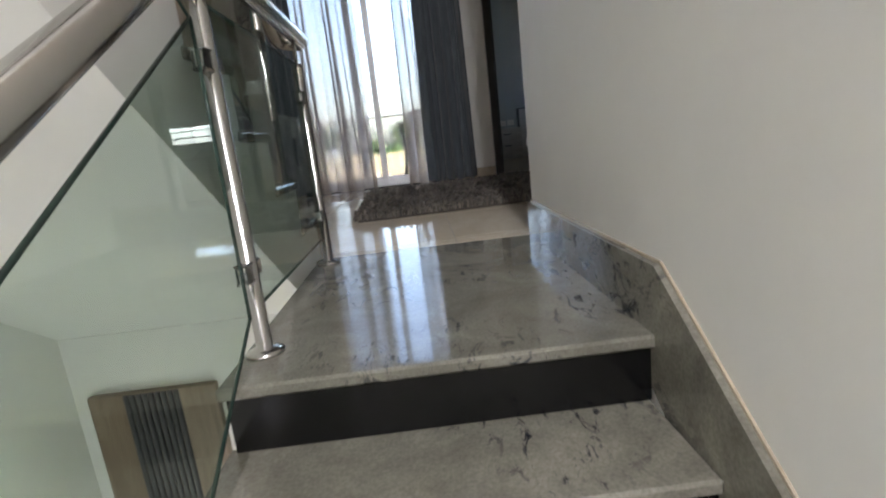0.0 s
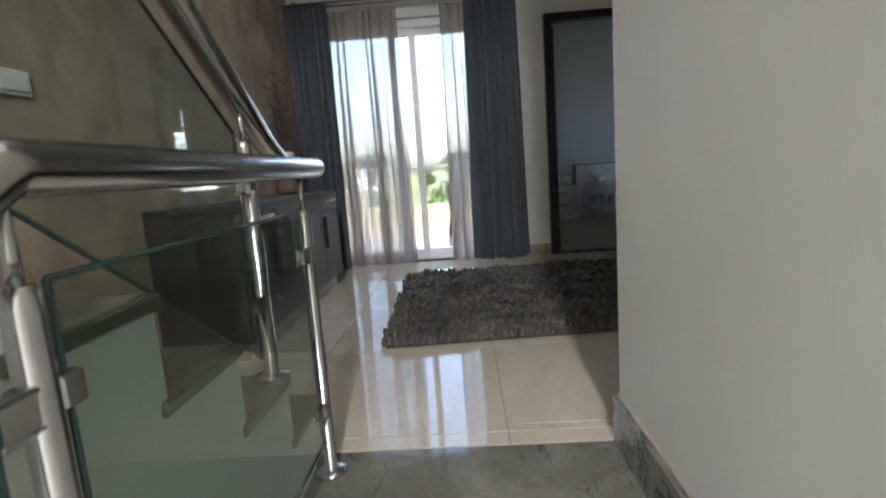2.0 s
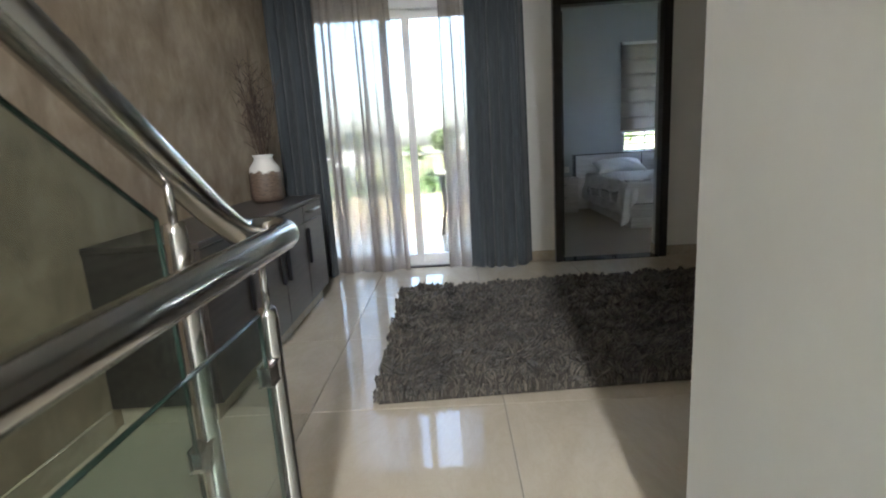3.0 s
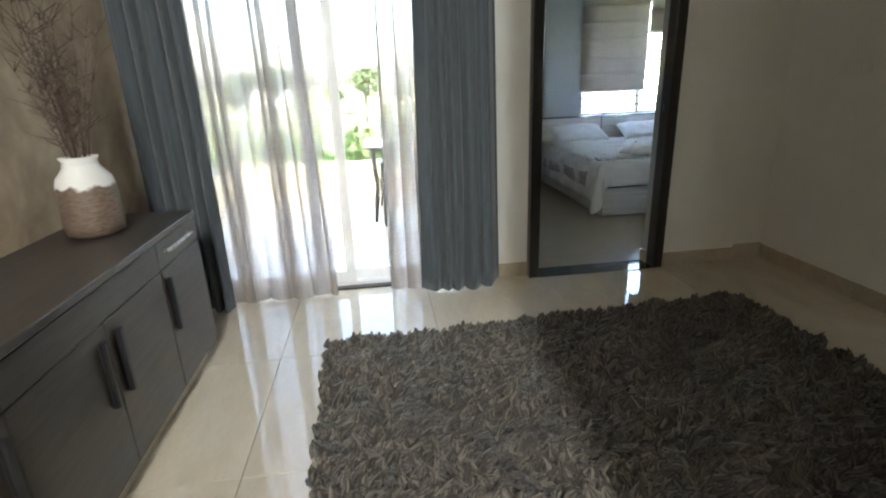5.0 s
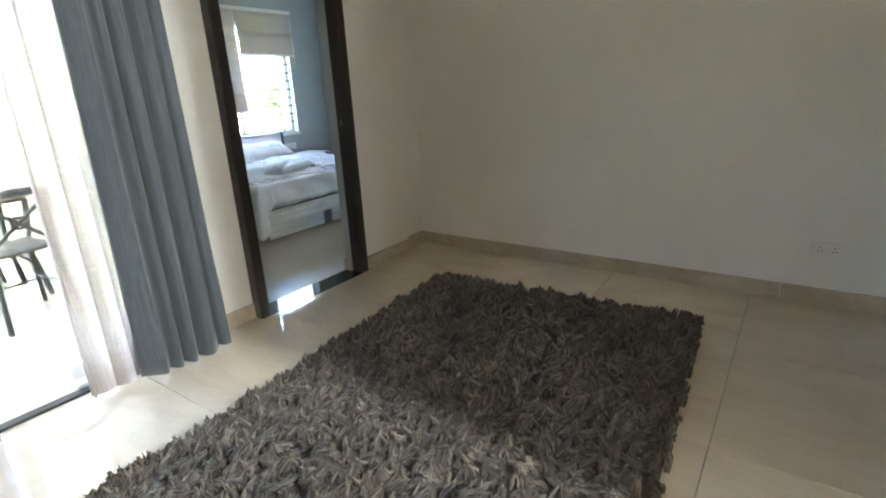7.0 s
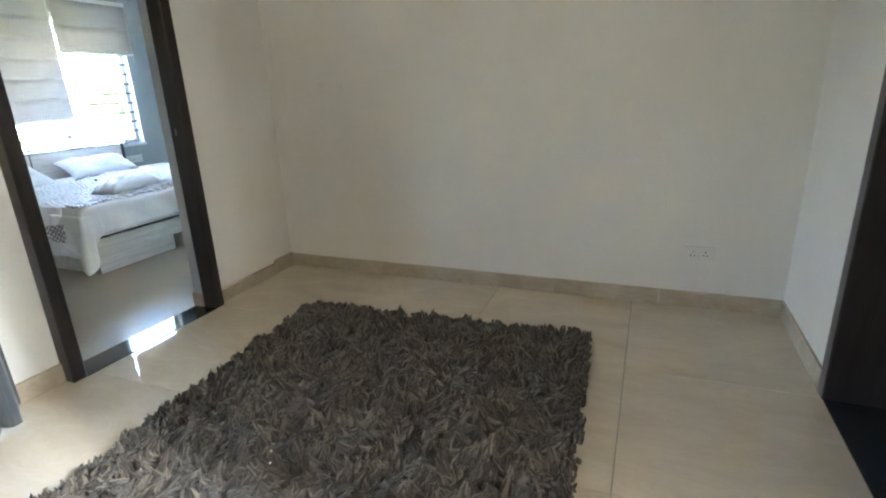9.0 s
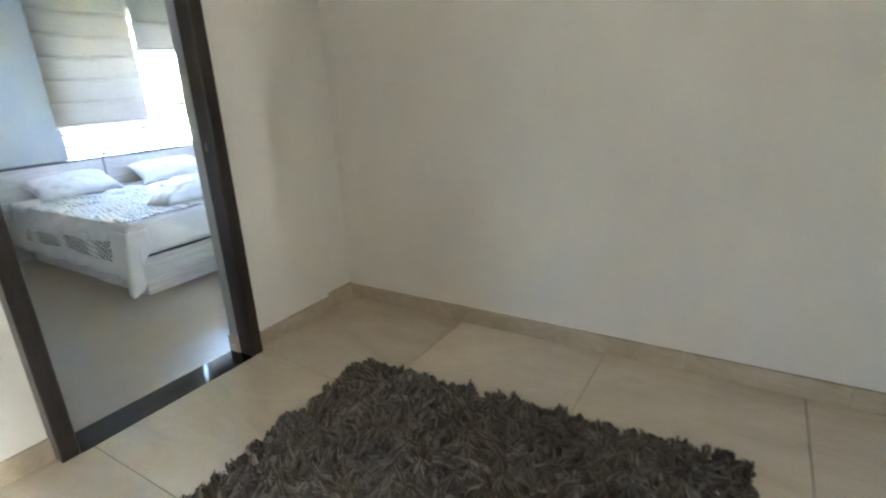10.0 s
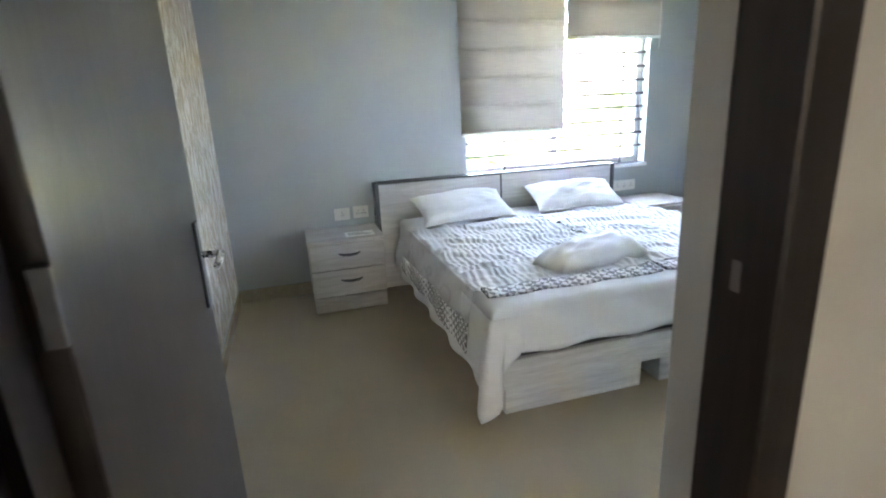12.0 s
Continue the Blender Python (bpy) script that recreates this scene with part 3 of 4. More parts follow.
TK = 0.013
run = []
y = SY + TK
while y < NY - TK - 0.01:
    run.append((EX - TK, EX, y, min(y + 0.598, NY - TK)))
    y += 0.6
skirting("baseboard_east", run)
skirting("baseboard_north", [(2.376, 2.93, NY - 0.026, NY, 0.08), (2.932, EX, NY - TK, NY, 0.102), (1.053, 1.456, NY - TK, NY)])
skirting("baseboard_south", [(2.40, EX, SY, SY + TK), (STX + 0.302, 1.45, SY, SY + TK)])
skirting("baseboard_west", [(WX, WX + TK, 3.1, 3.84), (WX, WX + TK, 5.65, NY)])
skirting("baseboard_bedroom", [(BW + 0.007, BW + 0.02, NB + 0.95, BN - TK), (BW + 0.007, 2.3, BN - TK, BN), (2.376, EX, PB, PB + TK), (2.3, 2.313, 6.387, PB + TK)], h=0.09)


# ---- floor tiles ----
def tiles(owner, x0, x1, y0, y1, ox, oy, size, mat, z=0.0, gap=0.0035, notch=None):
    i0, j0 = math.floor((x0 - ox) / size), math.floor((y0 - oy) / size)
    shared = {}
    for i in range(i0, i0 + 30):
        for j in range(j0, j0 + 30):
            a, b = max(ox + i * size, x0), min(ox + (i + 1) * size, x1)
            c, d = max(oy + j * size, y0), min(oy + (j + 1) * size, y1)
            if b - a < 0.02 or d - c < 0.02:
                continue
            cells = [(a, b, c, d)]
            if notch:
                nx, ny = notch   # nothing where x > nx and y < ny
                if a < nx < b and c < ny:
                    cells = [(a, nx, c, min(ny, d))] + ([(a, b, ny, d)] if d > ny + 0.02 else [])
                elif a >= nx and c < ny:
                    cells = [(a, b, ny, d)] if d > ny + 0.02 else []
            for a, b, c, d in cells:
                key = (round(b - a, 3), round(d - c, 3))
                if key not in shared:
                    w, h = key[0] / 2 - gap / 2, key[1] / 2 - gap / 2
                    bm = box(bmesh.new(), -w, w, -h, h, -0.008, 0.0)
                    top = [e for e in bm.edges if all(v.co.z > -0.001 for v in e.verts)]
                    bmesh.ops.bevel(bm, geom=top, offset=0.0012, segments=1, affect="EDGES")
                    me = bpy.data.meshes.new("tile")
                    bm.to_mesh(me)
                    bm.free()
                    me.materials.append(mat)
                    shared[key] = me
                t = new("tile", shared[key])
                t.location = ((a + b) / 2, (c + d) / 2, z)
                t.parent = owner


FLOORS = {o.name: o for o in scene.objects if o.name.startswith("floor")}
tiles(FLOORS["floor"], WX, EX, 3.048, NY, 0.75, 4.725, 0.8, TILE, notch=(STX, SY))
tiles(FLOORS["floor_balcony"], -3.2, BW - 0.19, NB + 0.12, 10.0, 0.1, 6.7, 0.6, BALTILE, z=-0.03)

# ---- sliding door to the balcony ----
sd = thing("window_1", (0.2, 6.45, 0), "white framed glass sliding door to the balcony", "sliding door", kind="structure")
part("door_frame", boxes((-0.618, -0.56, 6.40, 6.52, 0.0, 2.198), (0.99, 1.048, 6.40, 6.52, 0.0, 2.198), (-0.56, 0.99, 6.40, 6.52, 2.13, 2.198), (-0.56, 0.99, 6.40, 6.52, 0.0, 0.03)), UPVC, sd)
for x0, x1, y in ((-0.56, 0.30, 6.44), (0.045, 0.99, 6.485)):
    sash = part("sash", boxes((x0, x0 + 0.06, y - 0.018, y + 0.018, 0.03, 2.13), (x1 - 0.06, x1, y - 0.018, y + 0.018, 0.03, 2.13),
                              (x0 + 0.06, x1 - 0.06, y - 0.018, y + 0.018, 2.07, 2.13), (x0 + 0.06, x1 - 0.06, y - 0.018, y + 0.018, 0.03, 0.1)), UPVC, sd, "white sash frame")
    # dims the view only; with its shadow off, daylight still comes in
    pane = part("pane", boxes((max(x0 + 0.05, 0.25) if x0 > 0 else x0 + 0.05, x1 - 0.05, y - 0.003, y + 0.003, 0.09, 2.08)), DOORGLASS, sash, "glass pane with a tint that dims the outdoors")
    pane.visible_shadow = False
structure("trim_balcony_sill", boxes((-0.62, 1.05, NY + 0.002, 6.40, -0.008, 0.012)), SILL, "dark polished stone sill of the sliding door")

# ---- curtains ----


def curtain(name, x0, x1, y, ztop, zbot, folds, depth, mat, label, thick, pinch=0.0, hem=None, seed=1, curl=0.3, back=0.0):
    rnd = random.Random(seed)
    c = thing(name, ((x0 + x1) / 2, y, zbot), label, "curtain", "curtains at the sliding door")
    ph = [rnd.uniform(0, 6.28) for _ in range(5)]

    def f(u, v):
        z = zbot + (ztop - zbot) * v
        w = u + 0.034 * math.sin(2.2 * u * 6.28 + ph[0] + 0.5 * v) + 0.008 * math.sin(5.3 * u * 6.28 + ph[2]) + 0.01 * math.sin(5 * v + ph[1]) * math.sin(u * 9)
        k = 2 * math.pi * folds * w
        amp = depth * (0.4 + 0.6 * (1 - v) ** 0.8) * (1 + 0.3 * math.sin(2.3 * u * 6.28 + ph[2]) + 0.25 * math.sin(5.1 * u * 6.28 + ph[4]))
        yy = y + amp * math.sin(k + 0.35 * math.sin(2.5 * v + ph[3])) + 0.3 * amp * math.sin(2.1 * k + ph[4] + v)
        if back and u > 0.86:          # the outer edge turns back to the wall
            k2 = min(1.0, (u - 0.86) / 0.12)
            yy += (y + back - yy) * k2 * k2 * (3 - 2 * k2)
        mid = 0.5 + (u - 0.5) * (1 - pinch * (1 - v))
        x = x0 + (x1 - x0) * mid + curl * amp * math.cos(k)
        return (x, yy, z + 0.008 * math.sin(k * 0.5 + ph[1]) * (1 - v))

    n = int(folds * 14)
    us, vs = [i / n for i in range(n + 1)], [j / 26 for j in range(27)]
    if hem:
        vs = [0.065 + 0.935 * j / 24 for j in range(25)]
        grid_mesh("hem", us, [0, 0.02, 0.045, 0.065], f, hem, c, 0.0, "doubled beige hem")
    grid_mesh("cloth", us, vs, f, mat, c, thick)
    return c


curtain("curtain", -0.80, -0.425, 6.18, 2.31, 0.015, 5, 0.042, TEAL, "slate blue full length curtain beside the sliding door", 0.004, seed=3)
curtain("curtain", 0.745, 1.2, 6.18, 2.31, 0.02, 6, 0.036, TEAL, "slate blue full length curtain drawn beside the bedroom door", 0.004, pinch=-0.12, seed=8, back=NY - 6.18 - 0.03)
curtain("sheer_curtain", -0.47, 0.15, 6.28, 2.27, 0.01, 8, 0.024, SHEER, "beige sheer curtain hanging over the sliding door", 0.0, hem=HEM, seed=5, curl=1.5, pinch=-0.12)
curtain("sheer_curtain", 0.53, 0.77, 6.28, 2.27, 0.01, 3, 0.024, SHEER, "beige sheer curtain bunched beside the open panel", 0.0, hem=HEM, seed=6, curl=1.4, pinch=-0.25)
rod = thing("curtain_rod", (0.2, 6.2, 2.32), "slim steel double curtain rod above the sliding door", "curtain rod")
for y in (6.18, 6.28):
    part("rod", tube((-0.81, y, 2.325), (1.27, y, 2.325), 0.011, 10), CHROME, rod)
for x in (-0.7, 1.2):
    part("bracket", boxes((x - 0.012, x + 0.012, 6.165, NY, 2.335, 2.35), bevel=0.002), CHROME, rod)
for i in range(5):
    part("ring", lathe([(0.015, 0), (0.019, 0.004), (0.015, 0.008)], 12, (-0.78 + i * 0.075, 6.18, 2.305)), CHROME, rod)

# ---- sideboard ----
CX0, CX1, CY0, CY1, CZ0, CZ1 = WX + 0.003, -0.367, 3.85, 5.645, 0.095, 0.75
side = thing("sideboard", (-0.6, 4.75, 0), "long dark brown wooden sideboard with doors and drawers", "sideboard")
part("plinth", boxes((CX0, CX1 - 0.05, CY0 + 0.05, CY1 - 0.03, 0.0, CZ0)), SKIRT, side, "beige stone plinth")
part("body", boxes((CX0, CX1 - 0.02, CY0 + 0.002, CY1 - 0.002, CZ0, CZ1 - 0.026), bevel=0.002), CABWOOD, side)
part("top", boxes((CX0, CX1 + 0.004, CY0 - 0.004, CY1 + 0.004, CZ1 - 0.026, CZ1), bevel=0.003), CABWOOD, side)
cw = (CY1 - CY0) / 4
for i in range(4):
    a, b = CY0 + i * cw + 0.002, CY0 + (i + 1) * cw - 0.002
    dd = part("door", boxes((CX1 - 0.019, CX1, a, b, CZ0 + 0.003, 0.611), bevel=0.002), CABWOOD, side)
    h = {0: b - 0.035, 1: b - 0.045, 2: a + 0.05, 3: a + 0.04}[i]
    part("door_handle", boxes((CX1, CX1 + 0.02, h - 0.013, h + 0.013, 0.345, 0.572), bevel=0.005), BLACKMETAL, dd, "black strip handle")


for a, b, hd in ((CY0, CY0 + cw, 4.075), (CY0 + cw, CY0 + 3 * cw, None), (CY0 + 3 * cw, CY1, 5.385)):
    dr = part("drawer", boxes((CX1 - 0.019, CX1, a + 0.002, b - 0.002, 0.615, CZ1 - 0.03), bevel=0.002), CABWOOD, side)
    if hd:
        part("drawer_handle", sweep(bmesh.new(), [(CX1, hd - 0.125, 0.678), (CX1 + 0.022, hd - 0.122, 0.678), (CX1 + 0.024, hd + 0.122, 0.678), (CX1, hd + 0.125, 0.678)], 0.0065, 8), CHROME, dr, "silver bar handle")


def two_tone_glaze():
    m, n, l, b = node_mat("dip_glazed_pottery", 0.45)
    tc, sep = n.new("ShaderNodeTexCoord"), n.new("ShaderNodeSeparateXYZ")
    l.new(tc.outputs["Object"], sep.inputs[0])
    w = noise_tex(n, l, tc.outputs["Object"], 22, 3)
    ad = n.new("ShaderNodeMath")
    ad.operation = "MULTIPLY_ADD"
    ad.inputs[1].default_value = 0.06
    l.new(w, ad.inputs[0]), l.new(sep.outputs[2], ad.inputs[2])
    f = ramp(n, l, ad.outputs[0], [(0.97, (0, 0, 0)), (0.98, (1, 1, 1))])
    g = noise_tex(n, l, coords(n, l, (20, 20, 70)), 2, 5)
    brown = ramp(n, l, g, [(0.3, (0.09, 0.06, 0.045)), (0.7, (0.2, 0.14, 0.1))])
    l.new(mix(n, l, f, brown, (0.72, 0.7, 0.66)), b.inputs["Base Color"])
    bump(n, l, b, g, 0.4, 0.004)
    return m


VX, VY = -0.62, 5.32
vase = solid("vase", lathe([(0.075, 0), (0.1, 0.012), (0.104, 0.05), (0.1, 0.19), (0.092, 0.225), (0.062, 0.262), (0.058, 0.285), (0.066, 0.302), (0.052, 0.303), (0.046, 0.27), (0.07, 0.21), (0.06, 0.05)], 28, (VX, VY, CZ1)), two_tone_glaze(), "pottery vase, white dipped top over brown bark texture", "vase")
TWIG = plain("dry_twig_brown", (0.11, 0.075, 0.055), 0.8, vary=0.3)
br = thing("dried_branches", (VX, VY, CZ1 + 0.05), "bunch of dried brown twigs standing in a vase", "branches")
rnd = random.Random(11)
for i in range(20):
    bm = bmesh.new()
    a, lean, h = rnd.uniform(0, 6.28), rnd.uniform(0.15, 0.5), rnd.uniform(0.42, 0.74)
    stem = []
    for k in range(8):
        t = k / 7
        r = 0.015 + lean * h * t ** 1.5 * 0.75
        stem.append(Vector((VX + math.cos(a) * r * 0.62 + rnd.uniform(-1, 1) * 0.012 * t, VY + math.sin(a) * r + rnd.uniform(-1, 1) * 0.016 * t, CZ1 + 0.08 + 0.16 + h * t - 0.1)))
    sweep(bm, stem, [0.0035 - 0.0022 * k / 7 for k in range(8)], 5)
    for k in range(3, 8):
        for _ in range(3):
            d = Vector((rnd.uniform(-1, 1), rnd.uniform(-1, 1), rnd.uniform(0.3, 1.2))).normalized() * rnd.uniform(0.05, 0.12)
            sweep(bm, [stem[k], stem[k] + d * 0.5 + Vector((0, 0, 0.004)), stem[k] + d], [0.0018, 0.0015, 0.0008], 4)
    part("twig", bm, TWIG, br)

# ---- shaggy rug ----
RC = [Vector((0.21, 3.945)), Vector((2.575, 4.10)), Vector((2.51, 5.73)), Vector((0.165, 5.58))]


def rug_at(u, v):
    return (RC[0] * (1 - u) + RC[1] * u) * (1 - v) + (RC[3] * (1 - u) + RC[2] * u) * v


def pile_mat():
    m, n, l, b = node_mat("shaggy_grey_brown_pile", 0.75)
    g = n.new("ShaderNodeNewGeometry")
    a = noise_tex(n, l, coords(n, l), 3.5, 4)
    c = ramp(n, l, g.outputs["Random Per Island"], [(0.0, (0.035, 0.029, 0.022)), (0.55, (0.095, 0.08, 0.062)), (1.0, (0.25, 0.215, 0.17))])
    c = mix(n, l, 0.5, c, ramp(n, l, a, [(0.35, (0.6,) * 3), (0.65, (1, 1, 1))]), "MULTIPLY")
    l.new(c, b.inputs["Base Color"])
    b.inputs["Sheen Weight"].default_value = 0.25
    return m


PILE = pile_mat()
rug = thing("shaggy_rug", (1.4, 4.8, 0), "dark grey brown shaggy pile rug on the tiled floor", "rug")
bm = bmesh.new()
vs = [bm.verts.new((p.x, p.y, z)) for z in (0.001, 0.016) for p in (rug_at(0.008, 0.01), rug_at(0.992, 0.01), rug_at(0.992, 0.99), rug_at(0.008, 0.99))]
bm.faces.new(vs[4:])
bm.faces.new(vs[3::-1])
for i in range(4):
    bm.faces.new((vs[i], vs[(i + 1) % 4], vs[4 + (i + 1) % 4], vs[4 + i]))
part("backing", bm, PILE, rug)
rs = np.random.RandomState(5)
NT = 14500
LOCK = 0.05
locks = np.dstack([rs.uniform(-0.45, 0.45, (97, 97)), rs.uniform(-0.45, 0.45, (97, 97)), rs.uniform(-0.35, 0.45, (97, 97))])
verts, faces = [], []
uu, vv = rs.rand(NT), rs.rand(NT)
for i in range(NT):
    p = rug_at(uu[i], vv[i])
    q = Vector((p.x * 6.0, p.y * 6.0, 0.0))
    flow = noise.noise(q) * 4.0 + noise.noise(q * 2.9) * 3.0 + rs.normal(0, 0.5)
    edge = min(uu[i] * 2.36, (1 - uu[i]) * 2.36, vv[i] * 1.64, (1 - vv[i]) * 1.64)
    lean = (0.024 + 0.027 * rs.rand()) * (0.2 if edge < 0.05 else 1.0)
    hh = 0.031 + 0.02 * rs.rand() + 0.014 * noise.noise(q * 1.6)
    tx, ty = p.x + math.cos(flow) * lean, p.y + math.sin(flow) * lean
    ci, cj = math.floor(tx / LOCK), math.floor(ty / LOCK)      # locks: tips close in on shared points
    jx, jy, jh = locks[ci % 97, cj % 97]
    pull = 0.66 if edge > 0.05 else 0.0
    tx += ((ci + 0.5 + jx) * LOCK - tx) * pull
    ty += ((cj + 0.5 + jy) * LOCK - ty) * pull
    hh *= 1.0 + jh
    for s in range(5):          # a twisted tuft: yarns from one root that close towards the tip
        a = flow + (s - 2) * 0.9 + rs.normal(0, 0.3)
        ra = 0.007 * rs.uniform(0.6, 1.2)
        bx, by = p.x + math.cos(a) * ra, p.y + math.sin(a) * ra
        ex, ey = tx + rs.normal(0, 0.0055), ty + rs.normal(0, 0.0055)
        hx = hh * rs.uniform(0.75, 1.1)
        wx, wy = -math.sin(flow + s) * 0.0047, math.cos(flow + s) * 0.0047
        k = len(verts)
        for t, w in ((0.0, 0.9), (0.5, 1.15), (1.0, 0.5)):
            zz = 0.012 + hx * (1.35 * t - 0.5 * t * t)
            m = t * t * 0.75 + t * 0.25
            cx, cy = bx + (ex - bx) * m + math.cos(a) * 0.004 * t * (1 - t) * 4, by + (ey - by) * m + math.sin(a) * 0.004 * t * (1 - t) * 4
            verts.append((cx - wx * w, cy - wy * w, zz))
            verts.append((cx + wx * w, cy + wy * w, zz))
        faces += [(k, k + 1, k + 3, k + 2), (k + 2, k + 3, k + 5, k + 4)]
me = bpy.data.meshes.new("pile")
me.from_pydata(verts, [], faces)
me.materials.append(PILE)
pile = new("pile", me)
pile.parent = rug
pile.matrix_parent_inverse = Matrix.Translation(rug.location).inverted()
tagged(pile, "long tangled yarn pile", kind="stuff")

# ---- switches and sockets ----


def plate(name, at, size, face, n, label):
    """A wall plate; face is the outward axis: -x or -y."""
    x, y, z = at
    w, h = size
    d = thing(name, at, label, "switch" if "switch" in name else "socket")
    bxs = (lambda u0, u1, z0, z1, t0, t1: ((x - t1, x - t0) if face == "-x" else (x + t0, x + t1)) + (y + u0, y + u1, z + z0, z + z1)) if face in ("-x", "+x") else (lambda u0, u1, z0, z1, t0, t1: (x + u0, x + u1, y - t1, y - t0, z + z0, z + z1))
    part("plate", boxes(bxs(-w / 2, w / 2, -h / 2, h / 2, 0, 0.009), bevel=0.003), PLATE, d)
    for i in range(n):
        a = -w / 2 + 0.012 + i * (w - 0.024) / n
        part("rocker" if "switch" in name else "socket_face", boxes(bxs(a, a + (w - 0.024) / n - 0.003, -h / 2 + 0.014, h / 2 - 0.014, 0.009, 0.013), bevel=0.002), PLATE, d)
        if "socket" in name:
            c = a + (w - 0.024) / n / 2
            for k, (du, dz) in enumerate(((0, 0.012), (-0.009, -0.008), (0.009, -0.008))):
                part("pin_hole", boxes(bxs(c + du - 0.003, c + du + 0.003, dz - 0.003, dz + 0.003, 0.0125, 0.0136)), BLACKMETAL, d)
    return d


plate("light_switch", (1.272, NY, 1.262), (0.085, 0.085), "-y", 2, "white light switch beside the bedroom door")
plate("light_switch", (EX, 5.87, 1.26), (0.2, 0.075), "-x", 4, "white wide switch plate on the lounge wall")
plate("light_switch", (WX, 3.29, 1.235), (0.14, 0.085), "+x", 2, "white switch plate on the textured wall")
plate("wall_socket", (EX, 3.60, 0.32), (0.15, 0.08), "-x", 2, "white double wall socket above the skirting")
plate("wall_socket", (2.10, BN, 0.565), (0.11, 0.085), "-y", 1, "white wall socket above the nightstand")
plate("wall_socket", (4.45, BN, 0.57), (0.22, 0.085), "-y", 3, "white triple wall socket above the far nightstand")
plate("wall_socket", (2.235, BN, 0.57), (0.11, 0.085), "-y", 2, "white double wall socket above the nightstand")

# ---- bedroom window and blinds ----
w2 = thing("window_2", (3.85, BN + 0.1, WIN[2]), "white framed bedroom window with horizontal grille bars", "window", kind="structure")
fy0, fy1 = BN + 0.09, BN + 0.14
part("window_frame", boxes((WIN[0], WIN[0] + 0.05, fy0, fy1, WIN[2], WIN[3]), (WIN[1] - 0.05, WIN[1], fy0, fy1, WIN[2], WIN[3]),
                           (WIN[0] + 0.05, WIN[1] - 0.05, fy0, fy1, WIN[2], WIN[2] + 0.05), (WIN[0] + 0.05, WIN[1] - 0.05, fy0, fy1, WIN[3] - 0.05, WIN[3]),
                           (3.82, 3.87, fy0, fy1, WIN[2] + 0.05, WIN[3] - 0.05)), UPVC, w2)
for a, b in ((WIN[0] + 0.05, 3.82), (3.87, WIN[1] - 0.05)):
    pane = part("pane", boxes((a, b, fy0 + 0.02, fy0 + 0.026, WIN[2] + 0.05, WIN[3] - 0.05)), DIMGLASS, w2)
    pane.visible_shadow = False
z = WIN[2] + 0.14
while z < WIN[3] - 0.06:
    part("grille_bar", boxes((WIN[0] + 0.001, WIN[1] - 0.001, BN + 0.05, BN + 0.064, z - 0.0095, z + 0.0095)), GREYBAR, w2, "thin grey grille bar")
    z += 0.105
for x in (3.4, 4.45):
    part("grille_post", boxes((x - 0.008, x + 0.008, BN + 0.065, BN + 0.075, WIN[2], WIN[3])), GREYBAR, w2)
part("window_sill", boxes((WIN[0] - 0.02, WIN[1] + 0.02, BN - 0.015, BN + 0.09, WIN[2] - 0.03, WIN[2]), bevel=0.004), UPVC, w2, "white window sill")


def roman_blind(x0, x1, zb, zt, panels, label):
    d = thing("roman_blind", ((x0 + x1) / 2, BN - 0.03, zb), label, "blind", "roman blinds in the bedroom")
    part("headrail", boxes((x0, x1, BN - 0.05, BN - 0.004, zt, zt + 0.04), bevel=0.003), UPVC, d)
    h = (zt - zb) / panels
    for i in range(panels):
        a = zb + i * h
        bulge = 0.006 if panels > 3 else 0.02
        grid_mesh("panel", [0, 0.25, 0.5, 0.75, 1], [0, 0.15, 0.4, 0.7, 1], lambda u, v: (x0 + (x1 - x0) * u, BN - 0.03 - bulge * math.sin(math.pi * (1 - v) ** 1.5) - 0.002 * math.sin(9 * u + i), a + h * v), LINEN, d, 0.003)
        part("batten", tube((x0, BN - 0.034, a + 0.002), (x1, BN - 0.034, a + 0.002), 0.005, 6), LINEN, d, "stitched batten fold")
    part("bottom_bar", boxes((x0, x1, BN - 0.045, BN - 0.022, zb - 0.022, zb), bevel=0.004), UPVC, d, "pale bottom bar")
    part("cord", tube((x1 - 0.02, BN - 0.05, zt), (x1 - 0.02, BN - 0.05, zb - 0.1 if panels < 4 else zb + 0.3), 0.002, 5), SOCKET, d, "white pull cord")


roman_blind(3.02, 3.86, 1.075, 2.23, 6, "cream roman blind let halfway down the window")
roman_blind(3.87, 4.7, 1.74, 2.23, 2, "cream roman blind drawn up above the window")

# ---- bed ----
BX0, BX1, BY0, BY1 = 2.50, 4.18, 7.60, 9.42
bed = thing("bed", ((BX0 + BX1) / 2, 8.5, 0), "whitewashed wooden double bed with grey edged headboard", "bed")
for a, b in ((2.54, 3.21), (3.31, 4.12)):
    dw = part("drawer_box", boxes((a, b, 7.632, 8.3, 0.004, 0.132), bevel=0.003), WOODPALE, bed, "whitewashed under-bed drawer")
part("plinth", boxes((2.56, 4.12, 8.31, 9.4, 0.0, 0.14)), WOODPALE, bed)
part("side_rail", boxes((BX0, BX0 + 0.025, BY0 + 0.025, BY1, 0.14, 0.275), bevel=0.003), WOODPALE, bed)
part("side_rail", boxes((BX1 - 0.025, BX1, BY0 + 0.025, BY1, 0.14, 0.275), bevel=0.003), WOODPALE, bed)
part("foot_rail", boxes((BX0, BX1, BY0, BY0 + 0.025, 0.14, 0.272), bevel=0.003), WOODPALE, bed)
part("slat_base", boxes((BX0 + 0.025, BX1 - 0.025, BY0 + 0.025, BY1, 0.2, 0.27)), GREYEDGE, bed)
